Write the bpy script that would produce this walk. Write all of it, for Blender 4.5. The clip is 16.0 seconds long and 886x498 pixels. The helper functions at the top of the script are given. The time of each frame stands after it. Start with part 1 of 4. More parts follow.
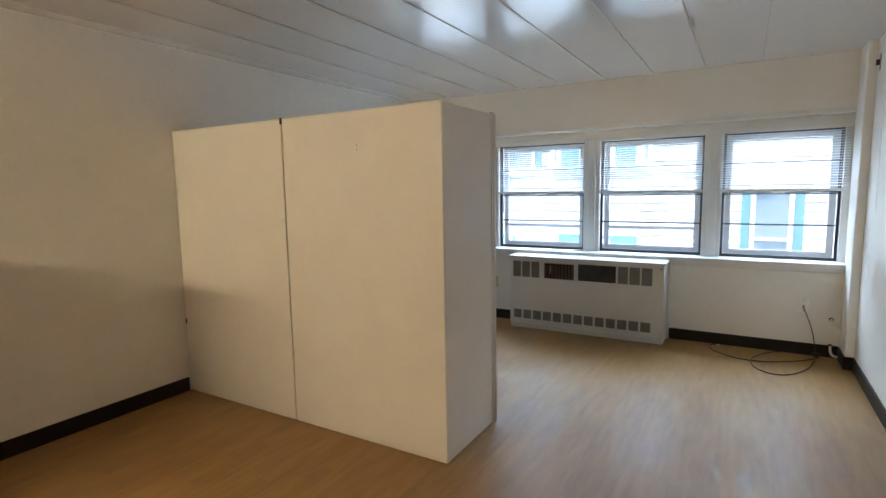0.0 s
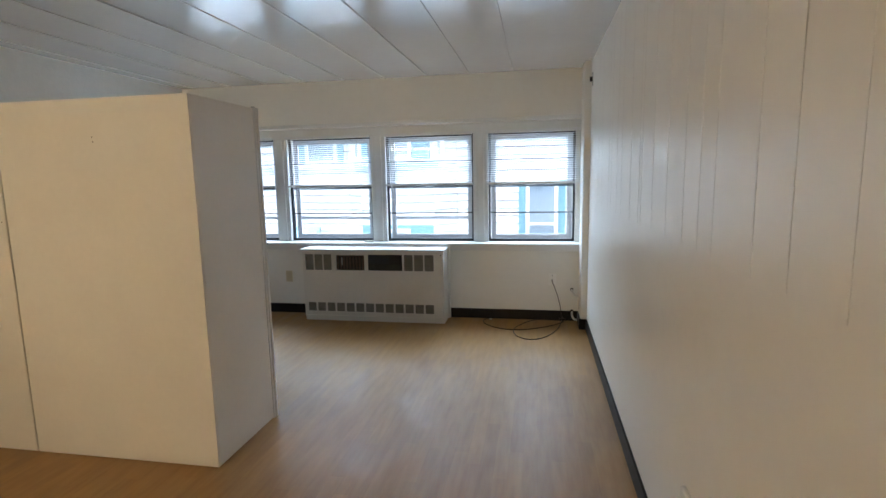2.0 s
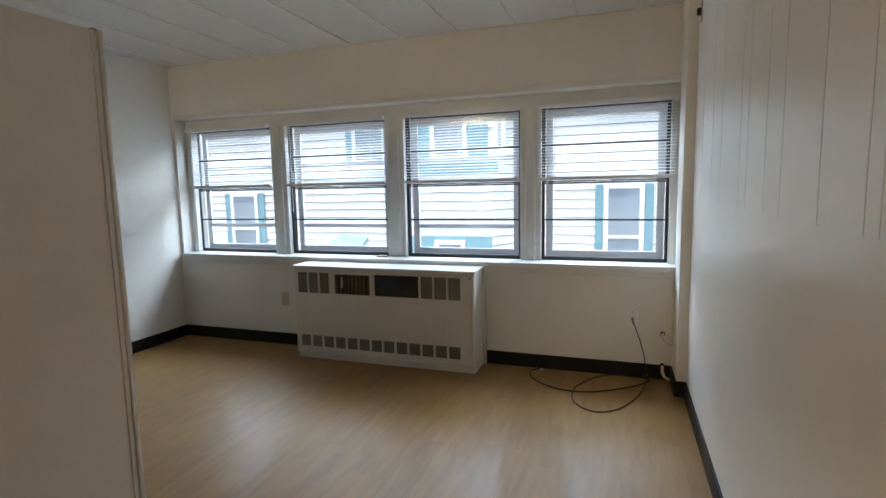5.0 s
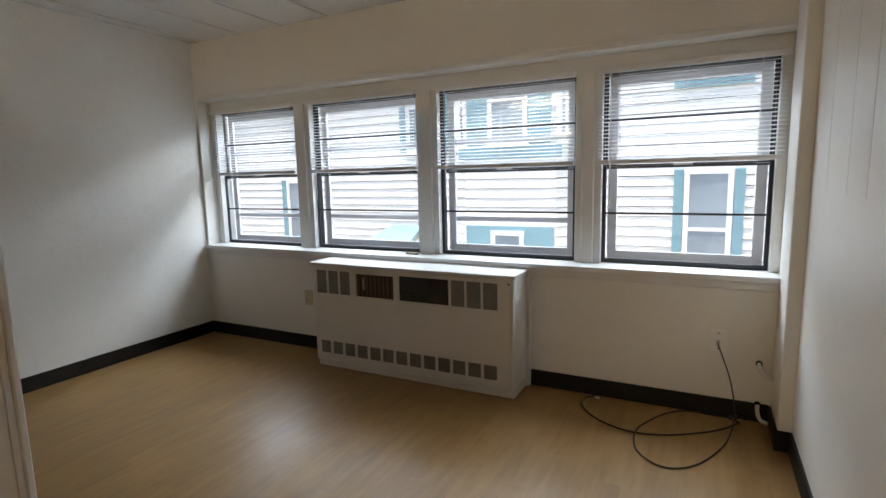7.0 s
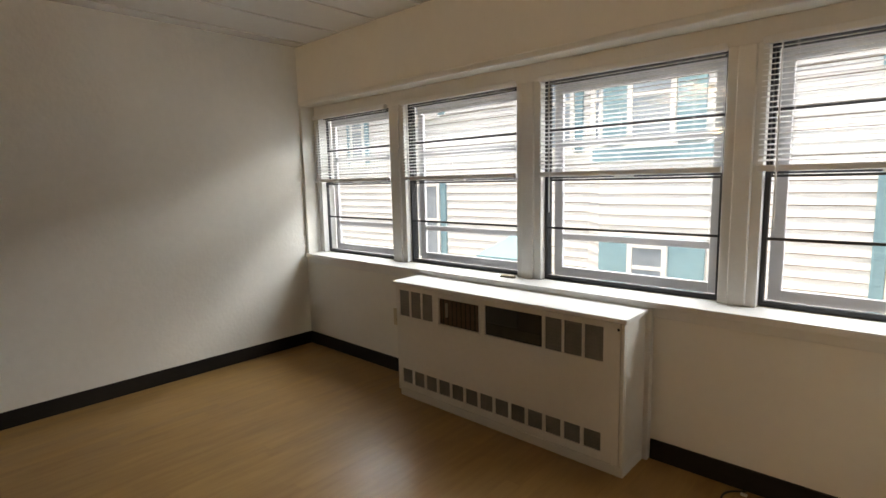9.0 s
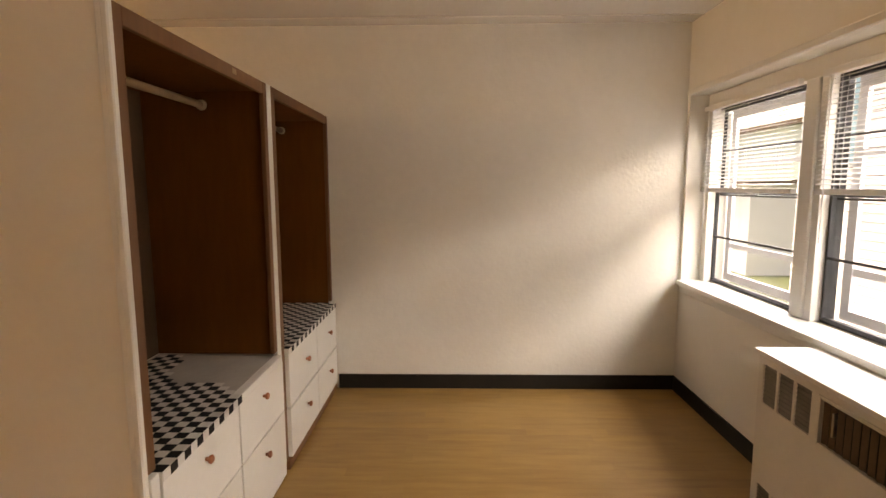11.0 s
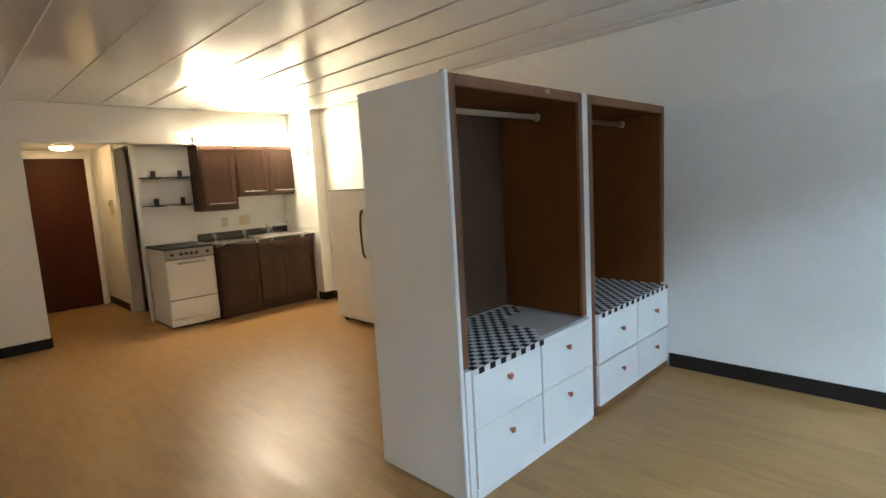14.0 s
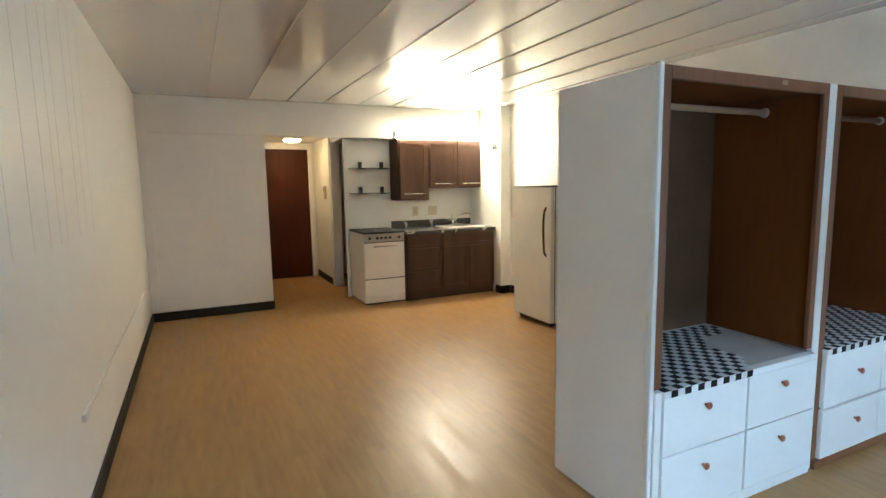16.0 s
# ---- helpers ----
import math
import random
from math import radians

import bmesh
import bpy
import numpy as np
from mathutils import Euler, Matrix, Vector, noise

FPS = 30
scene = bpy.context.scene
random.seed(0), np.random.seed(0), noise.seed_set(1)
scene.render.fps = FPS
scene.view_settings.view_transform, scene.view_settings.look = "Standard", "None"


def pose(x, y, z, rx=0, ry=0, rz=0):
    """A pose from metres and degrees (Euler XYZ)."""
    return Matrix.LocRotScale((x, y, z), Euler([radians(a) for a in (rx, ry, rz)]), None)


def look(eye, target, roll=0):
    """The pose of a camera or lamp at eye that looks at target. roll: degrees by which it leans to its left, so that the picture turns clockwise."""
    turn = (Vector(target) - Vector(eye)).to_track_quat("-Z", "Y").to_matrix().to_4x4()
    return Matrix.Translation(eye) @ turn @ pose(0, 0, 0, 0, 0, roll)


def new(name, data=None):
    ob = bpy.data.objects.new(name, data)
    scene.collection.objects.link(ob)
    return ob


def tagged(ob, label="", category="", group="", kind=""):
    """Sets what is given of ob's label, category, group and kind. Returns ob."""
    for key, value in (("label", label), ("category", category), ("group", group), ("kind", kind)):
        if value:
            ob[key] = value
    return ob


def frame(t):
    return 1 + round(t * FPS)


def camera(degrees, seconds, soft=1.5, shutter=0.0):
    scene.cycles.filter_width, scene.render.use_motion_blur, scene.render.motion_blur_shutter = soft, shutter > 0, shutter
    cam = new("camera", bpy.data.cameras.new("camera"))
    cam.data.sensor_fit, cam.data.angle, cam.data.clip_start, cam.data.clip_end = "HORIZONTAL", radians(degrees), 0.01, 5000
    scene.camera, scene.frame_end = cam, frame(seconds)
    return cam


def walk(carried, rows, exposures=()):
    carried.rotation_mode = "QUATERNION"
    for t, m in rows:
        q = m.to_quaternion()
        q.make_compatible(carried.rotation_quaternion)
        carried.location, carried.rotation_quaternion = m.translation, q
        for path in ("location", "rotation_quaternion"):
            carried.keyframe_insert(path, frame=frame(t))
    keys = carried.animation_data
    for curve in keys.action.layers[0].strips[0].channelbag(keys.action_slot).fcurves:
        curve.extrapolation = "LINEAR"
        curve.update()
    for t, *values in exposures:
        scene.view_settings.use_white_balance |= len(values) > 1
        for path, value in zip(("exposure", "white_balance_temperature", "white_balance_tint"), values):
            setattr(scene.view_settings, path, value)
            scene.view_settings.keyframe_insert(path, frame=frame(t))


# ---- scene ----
cam = camera(81.4, 16.0)
PATH = [
    (0, (0.547, 1.644, 1.44), (-0.457, 3.357, 1.204), -1.0),
    (0.5, (0.639, 1.576, 1.46), (-0.026, 3.446, 1.208), -0.9),
    (1, (0.689, 1.477, 1.442), (0.212, 3.4, 1.17), -1.1),
    (1.5, (0.749, 1.469, 1.44), (0.373, 3.412, 1.157), -1.2),
    (2, (0.851, 1.64, 1.46), (0.494, 3.588, 1.177), -1.1),
    (2.5, (0.878, 1.844, 1.438), (0.517, 3.792, 1.161), -1.2),
    (3, (0.854, 2.163, 1.474), (0.489, 4.11, 1.199), -1.2),
    (3.2, (0.856, 2.251, 1.463), (0.481, 4.195, 1.179), -1.3),
    (5.3, (0.928, 3.273, 1.313), (0.227, 5.132, 1.083), -1.3),
    (5.5, (0.928, 3.374, 1.32), (0.199, 5.221, 1.081), -1.5),
    (6, (0.948, 3.499, 1.309), (0.156, 5.317, 1.046), -1.6),
    (6.5, (0.948, 3.603, 1.308), (0.105, 5.394, 1.026), -1.5),
    (7, (0.911, 3.769, 1.314), (0.012, 5.534, 1.033), -1.3),
    (7.5, (0.892, 3.956, 1.328), (-0.076, 5.684, 1.046), -1.2),
    (8, (0.903, 4.117, 1.341), (-0.151, 5.794, 1.065), -1.0),
    (8.2, (0.91, 4.163, 1.342), (-0.177, 5.819, 1.067), -1.0),
    (10.5, (0.608, 5.04, 1.391), (-1.328, 5.481, 1.154), -1.0),
    (11, (0.548, 5.266, 1.402), (-1.436, 5.222, 1.159), -0.2),
    (11.5, (0.521, 5.47, 1.431), (-1.405, 4.995, 1.184), -0.3),
    (12, (0.563, 5.664, 1.436), (-1.27, 4.902, 1.192), -1.2),
    (12.5, (0.664, 5.716, 1.45), (-1.038, 4.693, 1.213), -2.3),
    (13, (0.757, 5.757, 1.45), (-0.827, 4.56, 1.206), -3.2),
    (13.5, (0.783, 5.84, 1.43), (-0.705, 4.527, 1.182), -3.6),
    (14, (0.788, 5.894, 1.416), (-0.611, 4.488, 1.164), -3.3),
    (14.5, (0.791, 5.896, 1.414), (-0.499, 4.388, 1.164), -3.0),
    (15, (0.802, 5.874, 1.43), (-0.339, 4.249, 1.192), -2.2),
    (15.5, (0.815, 5.841, 1.431), (-0.179, 4.122, 1.192), -1.6),
    (16, (0.82, 5.823, 1.432), (-0.036, 4.033, 1.187), -1.0),
]
# Path of the carried camera: seconds, eye, target, lean
# Exposure and white balance: seconds, stops, kelvin, tint
TONE = [(0.0, 3.6, 6350, 12), (3.0, 3.35, 6400, 13), (5.5, 3.0, 7100, 15), (8.0, 2.9, 8200, 20), (10.5, 3.4, 12200, 28),
        (11.0, 3.68, 13000, 32), (12.0, 3.75, 10600, 28), (13.0, 3.85, 7900, 21), (13.5, 3.85, 6700, 14), (14.0, 3.95, 5950, 8), (14.5, 4.0, 5750, 6), (16.0, 4.2, 5500, 5)]
walk(cam, [(t, look(eye, target, roll)) for t, eye, target, roll in PATH], TONE)

# ---- world, sun and lamps ----
world = bpy.data.worlds.new("world")
scene.world = world
world.use_nodes = True
wn = world.node_tree
sky = wn.nodes.new("ShaderNodeTexSky")
sky.sky_type = "NISHITA"
sky.sun_disc = False
sky.sun_elevation, sky.sun_rotation = radians(80), radians(200)
wn.links.new(sky.outputs[0], wn.nodes["Background"].inputs[0])
wn.nodes["Background"].inputs[1].default_value = 0.055

sun = new("sun", bpy.data.lights.new("sun", "SUN"))
sun.data.energy, sun.data.angle, sun.data.color = 1.15, radians(12), (1.0, 0.98, 0.96)
sun.matrix_world = look((0, 0, 20), (1.2, 3.3, 0))
SKY_WATTS, TUBE, HALL_LAMP = 500.0, 11.0, 3.4
# added area lamp, unseen above the yard, boosts the sky's light indoors
sky_fill_lamp = new("sky_fill", bpy.data.lights.new("sky_fill", "AREA"))
sky_fill_lamp.data.shape, sky_fill_lamp.data.size, sky_fill_lamp.data.size_y = "RECTANGLE", 16.0, 4.0
sky_fill_lamp.data.energy, sky_fill_lamp.data.color = SKY_WATTS, (0.62, 0.81, 1.0)
sky_fill_lamp.matrix_world = look((-2.0, 9.5, 4.64), (-2.0, 6.6, 4.64))


# ---- materials ----
STRIP = 0.072  # width of the printed floor strips


def material(name, color, rough=0.6, metal=0.0, var=0.06, scale=6.0, bump=0.1, bump_scale=60.0, coord="Object", spec=0.5, coat=0.0, emit=0.0, stretch=(1, 1, 1)):
    """A surface with colour variation at two scales and a fine relief."""
    m = bpy.data.materials.new(name)
    m.use_nodes = True
    nt = m.node_tree
    N, L = nt.nodes, nt.links
    b = N["Principled BSDF"]
    tc = N.new("ShaderNodeTexCoord")
    mp = N.new("ShaderNodeMapping")
    mp.inputs["Scale"].default_value = stretch
    L.new(tc.outputs[coord], mp.inputs[0])
    n1, n2 = N.new("ShaderNodeTexNoise"), N.new("ShaderNodeTexNoise")
    n1.inputs["Scale"].default_value, n2.inputs["Scale"].default_value = scale, scale * 11
    n1.inputs["Detail"].default_value = 4
    L.new(mp.outputs[0], n1.inputs[0])
    L.new(mp.outputs[0], n2.inputs[0])
    mix = N.new("ShaderNodeMath")
    mix.operation = "MULTIPLY_ADD"
    L.new(n2.outputs[0], mix.inputs[0])
    mix.inputs[1].default_value = 0.4
    L.new(n1.outputs[0], mix.inputs[2])
    ramp = N.new("ShaderNodeValToRGB")
    ramp.color_ramp.elements[0].position, ramp.color_ramp.elements[1].position = 0.45, 0.95
    ramp.color_ramp.elements[0].color = (*[max(0.0, c * (1 - var)) for c in color], 1)
    ramp.color_ramp.elements[1].color = (*[min(1.0, c * (1 + var)) for c in color], 1)
    L.new(mix.outputs[0], ramp.inputs[0])
    L.new(ramp.outputs[0], b.inputs["Base Color"])
    b.inputs["Roughness"].default_value = rough
    b.inputs["Metallic"].default_value = metal
    b.inputs["Specular IOR Level"].default_value = spec
    b.inputs["Coat Weight"].default_value = coat
    b.inputs["Coat Roughness"].default_value = 0.13
    b.inputs["Coat IOR"].default_value = 1.6
    if emit:
        b.inputs["Emission Color"].default_value = (*color, 1)
        b.inputs["Emission Strength"].default_value = emit
    if bump:
        n3 = N.new("ShaderNodeTexNoise")
        n3.inputs["Scale"].default_value = bump_scale
        n3.inputs["Detail"].default_value = 3
        L.new(mp.outputs[0], n3.inputs[0])
        bp = N.new("ShaderNodeBump")
        bp.inputs["Strength"].default_value = bump
        bp.inputs["Distance"].default_value = 0.004
        L.new(n3.outputs[0], bp.inputs["Height"])
        L.new(bp.outputs[0], b.inputs["Normal"])
    return m


def floor_material():
    """Pale oak vinyl printed as short narrow strips that run towards the windows, satin finish."""
    m = bpy.data.materials.new("vinyl_floor")
    m.use_nodes = True
    nt = m.node_tree
    N, L = nt.nodes, nt.links
    b = N["Principled BSDF"]

    def math_node(op, *args):
        n = N.new("ShaderNodeMath")
        n.operation = op
        for k, a in enumerate(args):
            if isinstance(a, (int, float)):
                n.inputs[k].default_value = a
            else:
                L.new(a, n.inputs[k])
        return n.outputs[0]

    def noise(scale, stretch, detail=3.0):
        mp, n = N.new("ShaderNodeMapping"), N.new("ShaderNodeTexNoise")
        mp.inputs["Scale"].default_value = stretch
        n.inputs["Scale"].default_value, n.inputs["Detail"].default_value = scale, detail
        L.new(tc.outputs["Object"], mp.inputs[0])
        L.new(mp.outputs[0], n.inputs[0])
        return n.outputs[0]

    def white(x, y):
        c, w = N.new("ShaderNodeCombineXYZ"), N.new("ShaderNodeTexWhiteNoise")
        w.noise_dimensions = "2D"
        L.new(x, c.inputs[0])
        if y is not None:
            L.new(y, c.inputs[1])
        L.new(c.outputs[0], w.inputs["Vector"])
        return w.outputs["Value"]

    tc, sep = N.new("ShaderNodeTexCoord"), N.new("ShaderNodeSeparateXYZ")
    L.new(tc.outputs["Object"], sep.inputs[0])
    strip = math_node("FLOOR", math_node("DIVIDE", sep.outputs[0], STRIP))
    along = math_node("DIVIDE", sep.outputs[1], 0.46)
    piece = math_node("FLOOR", math_node("ADD", along, math_node("MULTIPLY", white(strip, None), 7.0)))
    tone = white(strip, piece)
    grain = noise(2.4, (11, 1.5, 1), 4.0)
    cloud = noise(1.3, (1, 1, 1), 3.0)
    # joints between the strips
    fx = math_node("FRACT", math_node("DIVIDE", sep.outputs[0], STRIP))
    joint = math_node("LESS_THAN", math_node("MINIMUM", fx, math_node("SUBTRACT", 1.0, fx)), 0.012)
    v = math_node("ADD", math_node("MULTIPLY", tone, 0.30), math_node("MULTIPLY", grain, 0.80))
    v = math_node("ADD", v, math_node("MULTIPLY", cloud, 0.25))
    v = math_node("SUBTRACT", v, math_node("MULTIPLY", joint, 0.10))
    ramp = N.new("ShaderNodeValToRGB")
    el = ramp.color_ramp.elements
    el[0].position, el[1].position = 0.36, 1.0
    el[0].color, el[1].color = (0.262, 0.137, 0.044, 1), (0.395, 0.232, 0.086, 1)
    L.new(v, ramp.inputs[0])
    L.new(ramp.outputs[0], b.inputs["Base Color"])
    rough = math_node("ADD", 0.27, math_node("MULTIPLY", tone, 0.13))
    rough = math_node("ADD", rough, math_node("MULTIPLY", noise(2.5, (1, 1, 1), 6.0), 0.10))
    L.new(rough, b.inputs["Roughness"])
    b.inputs["Specular IOR Level"].default_value = 0.36
    bump = N.new("ShaderNodeBump")
    bump.inputs["Strength"].default_value, bump.inputs["Distance"].default_value = 0.10, 0.002
    L.new(math_node("ADD", grain, math_node("MULTIPLY", joint, -0.6)), bump.inputs["Height"])
    L.new(bump.outputs[0], b.inputs["Normal"])
    return m


def glass_material(name, rough=0.0):
    m = bpy.data.materials.new(name)
    m.use_nodes = True
    N, L = m.node_tree.nodes, m.node_tree.links
    N.clear()
    out, tr, gl, mx, lw = (N.new(k) for k in ("ShaderNodeOutputMaterial", "ShaderNodeBsdfTransparent", "ShaderNodeBsdfGlossy", "ShaderNodeMixShader", "ShaderNodeLayerWeight"))
    lw.inputs["Blend"].default_value = 0.5
    pw, fr = N.new("ShaderNodeMath"), N.new("ShaderNodeMath")
    pw.operation, fr.operation = "POWER", "MULTIPLY_ADD"
    pw.inputs[1].default_value = 5.0
    fr.inputs[1].default_value, fr.inputs[2].default_value = 0.6, 0.03
    L.new(lw.outputs["Facing"], pw.inputs[0])
    L.new(pw.outputs[0], fr.inputs[0])
    gl.inputs["Roughness"].default_value = rough
    tr.inputs[0].default_value = (0.975, 0.985, 0.985, 1)
    L.new(fr.outputs[0], mx.inputs[0])
    L.new(tr.outputs[0], mx.inputs[1])
    L.new(gl.outputs[0], mx.inputs[2])
    L.new(mx.outputs[0], out.inputs[0])
    return m


def emitter(name, color, strength):
    m = bpy.data.materials.new(name)
    m.use_nodes = True
    b = m.node_tree.nodes["Principled BSDF"]
    b.inputs["Base Color"].default_value = (0.9, 0.9, 0.88, 1)
    b.inputs["Emission Color"].default_value = (*color, 1)
    b.inputs["Emission Strength"].default_value = strength
    return m


M_WALL = material("wall_paint", (0.80, 0.785, 0.74), 0.55, var=0.045, scale=1.6, bump=0.45, bump_scale=42)
M_WALLFLAT = material("flat_wall_paint", (0.80, 0.785, 0.74), 0.5, var=0.03, scale=1.6, bump=0.12, bump_scale=40)
M_PANEL = material("satin_panel_paint", (0.82, 0.81, 0.77), 0.37, spec=0.7, var=0.03, scale=1.2, bump=0.06, bump_scale=18)
M_CEIL = material("ceiling_gloss_paint", (0.68, 0.665, 0.64), 0.17, spec=1.0, coat=0.75, var=0.03, scale=1.5, bump=0.05, bump_scale=9)
M_FLOOR = floor_material()
M_BASE = material("black_vinyl_base", (0.013, 0.0105, 0.0095), 0.5, spec=0.3, var=0.25, bump=0.05)
M_TRIM = material("white_trim_paint", (0.74, 0.74, 0.72), 0.35, var=0.04, bump=0.08)
M_SEAM = material("seam_strip_paint", (0.6, 0.58, 0.55), 0.22, var=0.05, bump=0.05)
# near black: painted shade for the drawer gaps, also the pipe collars
M_SHADE_COLLAR = material("gap_shade_and_collar", (0.012, 0.011, 0.010), 0.95, spec=0.1, var=0.2, bump=0)
M_CAB = material("cream_wardrobe_paint", (0.80, 0.765, 0.70), 0.5, var=0.03, scale=3, bump=0.12, bump_scale=50)
M_DRAWER = material("white_drawer_paint", (0.78, 0.78, 0.76), 0.4, var=0.03, scale=4, bump=0.1, bump_scale=60)
M_BROWN = material("brown_wardrobe_wood", (0.20, 0.085, 0.035), 0.5, var=0.25, scale=3, bump=0.15, bump_scale=30, stretch=(1, 1, 0.15))
M_BROWNIN = material("brown_lining_board", (0.17, 0.058, 0.011), 0.7, spec=0.15, var=0.2, scale=3, bump=0.1, bump_scale=30, stretch=(1, 1, 0.15))
M_GREYIN = material("grey_lining_board", (0.115, 0.07, 0.042), 0.7, spec=0.15, var=0.15, scale=3, bump=0.1)
M_ROD = material("rod_wood", (0.38, 0.27, 0.17), 0.45, var=0.15, bump=0.05)
M_TILEB = material("black_vinyl_check", (0.010, 0.010, 0.011), 0.6, spec=0.2, var=0.3, bump=0.03)
M_TILEW = material("white_vinyl_check", (0.72, 0.71, 0.69), 0.5, spec=0.3, var=0.06, bump=0.03)
M_PATCH = material("bare_grey_ledge", (0.46, 0.44, 0.42), 0.55, var=0.1, bump=0.1)
M_COPPER = material("copper_knob", (0.52, 0.21, 0.13), 0.3, 0.9, var=0.15, bump=0.02)
M_HEAT = material("white_enamel", (0.74, 0.72, 0.68), 0.35, var=0.04, scale=3, bump=0.05)
M_MESH = material("perforated_metal", (0.20, 0.19, 0.175), 0.5, 0.3, var=0.2, scale=10, bump=0.3, bump_scale=220)
M_BAY = material("dull_olive_plate", (0.05, 0.046, 0.036), 0.6, spec=0.2, var=0.3, scale=12, bump=0.05)
M_OPENSHADE = material("opening_shade", (0.02, 0.016, 0.013), 0.7, var=0.3, bump=0.1)
M_LOUVER = material("brown_louver", (0.09, 0.055, 0.035), 0.45, var=0.3, bump=0.1)
M_KWOOD = material("dark_walnut_cabinet", (0.068, 0.035, 0.022), 0.5, spec=0.22, var=0.22, scale=4, bump=0.08, bump_scale=40, stretch=(1, 1, 0.12))
M_DOORWOOD = material("red_brown_door", (0.062, 0.015, 0.005), 0.5, spec=0.2, var=0.25, scale=3, bump=0.06, stretch=(1, 1, 0.1))
M_APPL = material("white_appliance_enamel", (0.80, 0.785, 0.75), 0.25, var=0.03, bump=0.02)
M_FRIDGE = material("ivory_fridge_enamel", (0.76, 0.73, 0.66), 0.35, var=0.04, bump=0.1, bump_scale=150)
M_STEEL = material("brushed_steel", (0.42, 0.41, 0.40), 0.34, 0.9, var=0.08, scale=9, bump=0.04)
M_CHROME = material("chrome", (0.75, 0.75, 0.74), 0.12, 1.0, var=0.03, bump=0)
M_BLACK = material("black_plastic", (0.015, 0.014, 0.014), 0.35, var=0.2, bump=0.03)
M_IVORY = material("ivory_plate", (0.6, 0.53, 0.37), 0.4, var=0.04, bump=0)
M_PLATE = material("white_plate_plastic", (0.86, 0.85, 0.82), 0.35, var=0.02, bump=0)
M_BLIND = material("white_blind_slat", (0.74, 0.75, 0.76), 0.4, var=0.02, bump=0)
M_ALU = material("dark_bronze_sash", (0.045, 0.05, 0.058), 0.4, 0.5, var=0.15, bump=0.05)
M_ALUL = material("pale_storm_frame", (0.70, 0.70, 0.74), 0.5, 0.0, var=0.08, bump=0.04)
M_CORD = material("brown_cable", (0.035, 0.022, 0.018), 0.45, var=0.3, bump=0.05)
M_SIDING = material("white_siding", (0.78, 0.78, 0.76), 0.6, var=0.04, scale=2, bump=0.1)
M_TEAL = material("teal_shutter_paint", (0.19, 0.36, 0.42), 0.55, var=0.08, bump=0.1)
M_FARGLASS = material("far_window_glass", (0.26, 0.32, 0.37), 0.12, 0.0, var=0.2, scale=2, bump=0)
M_GRASS = material("lawn", (0.055, 0.085, 0.035), 0.9, var=0.35, scale=3, bump=0.8, bump_scale=90)
M_BOUNCE = material("pale_bounce", (0.42, 0.41, 0.38), 0.85, var=0.12, scale=1.5, bump=0.3, bump_scale=70)
M_GLASS = glass_material("window_glass")
M_TUBE = emitter("tube_glow", (1.0, 0.80, 0.51), TUBE)
M_HALLGLOW = emitter("hall_lamp_glow", (1.0, 0.64, 0.28), HALL_LAMP)


def counter_material():
    m = material("black_marbled_laminate", (0.03, 0.028, 0.027), 0.22, var=0.4, scale=5, bump=0.02)
    N, L = m.node_tree.nodes, m.node_tree.links
    b = N["Principled BSDF"]
    tc = N.new("ShaderNodeTexCoord")
    w = N.new("ShaderNodeTexWave")
    w.inputs["Scale"].default_value, w.inputs["Distortion"].default_value = 0.9, 26
    w.inputs["Detail"].default_value = 5
    L.new(tc.outputs["Object"], w.inputs[0])
    r = N.new("ShaderNodeValToRGB")
    r.color_ramp.elements[0].position, r.color_ramp.elements[1].position = 0.93, 1.0
    r.color_ramp.elements[0].color, r.color_ramp.elements[1].color = (0.028, 0.026, 0.025, 1), (0.3, 0.28, 0.26, 1)
    L.new(w.outputs[1], r.inputs[0])
    L.new(r.outputs[0], b.inputs["Base Color"])
    return m


M_COUNTER = counter_material()


# ---- mesh helpers ----
def part(name, bm, mat, parent=None, label="", kind=""):
    """Links a bmesh as one mesh object; mat may be a list."""
    me = bpy.data.meshes.new(name)
    bm.to_mesh(me)
    bm.free()
    for m in mat if isinstance(mat, (list, tuple)) else [mat]:
        me.materials.append(m)
    ob = new(name, me)
    if parent:
        ob.parent = parent
    return tagged(ob, label, kind=kind)


def thing(name, at, label, category, group="", turn=0.0):
    e = new(name)
    e.matrix_world = pose(*at, 0, 0, turn)
    return tagged(e, label, category, group)


def add_box(bm, x0, x1, y0, y1, z0, z1, bevel=0.0, mi=0, segs=1):
    vs = bmesh.ops.create_cube(bm, size=1.0)["verts"]
    for v in vs:
        v.co = Vector(((x0 + x1) / 2 + v.co.x * (x1 - x0), (y0 + y1) / 2 + v.co.y * (y1 - y0), (z0 + z1) / 2 + v.co.z * (z1 - z0)))
    fs = {f for v in vs for f in v.link_faces}
    for f in fs:
        f.material_index = mi
    if bevel:
        es = {e for v in vs for e in v.link_edges}
        bmesh.ops.bevel(bm, geom=list(es), offset=bevel, segments=segs, affect="EDGES", profile=0.6)
    return bm


def box(x0, x1, y0, y1, z0, z1, bevel=0.0, segs=1):
    return add_box(bmesh.new(), x0, x1, y0, y1, z0, z1, bevel, 0, segs)


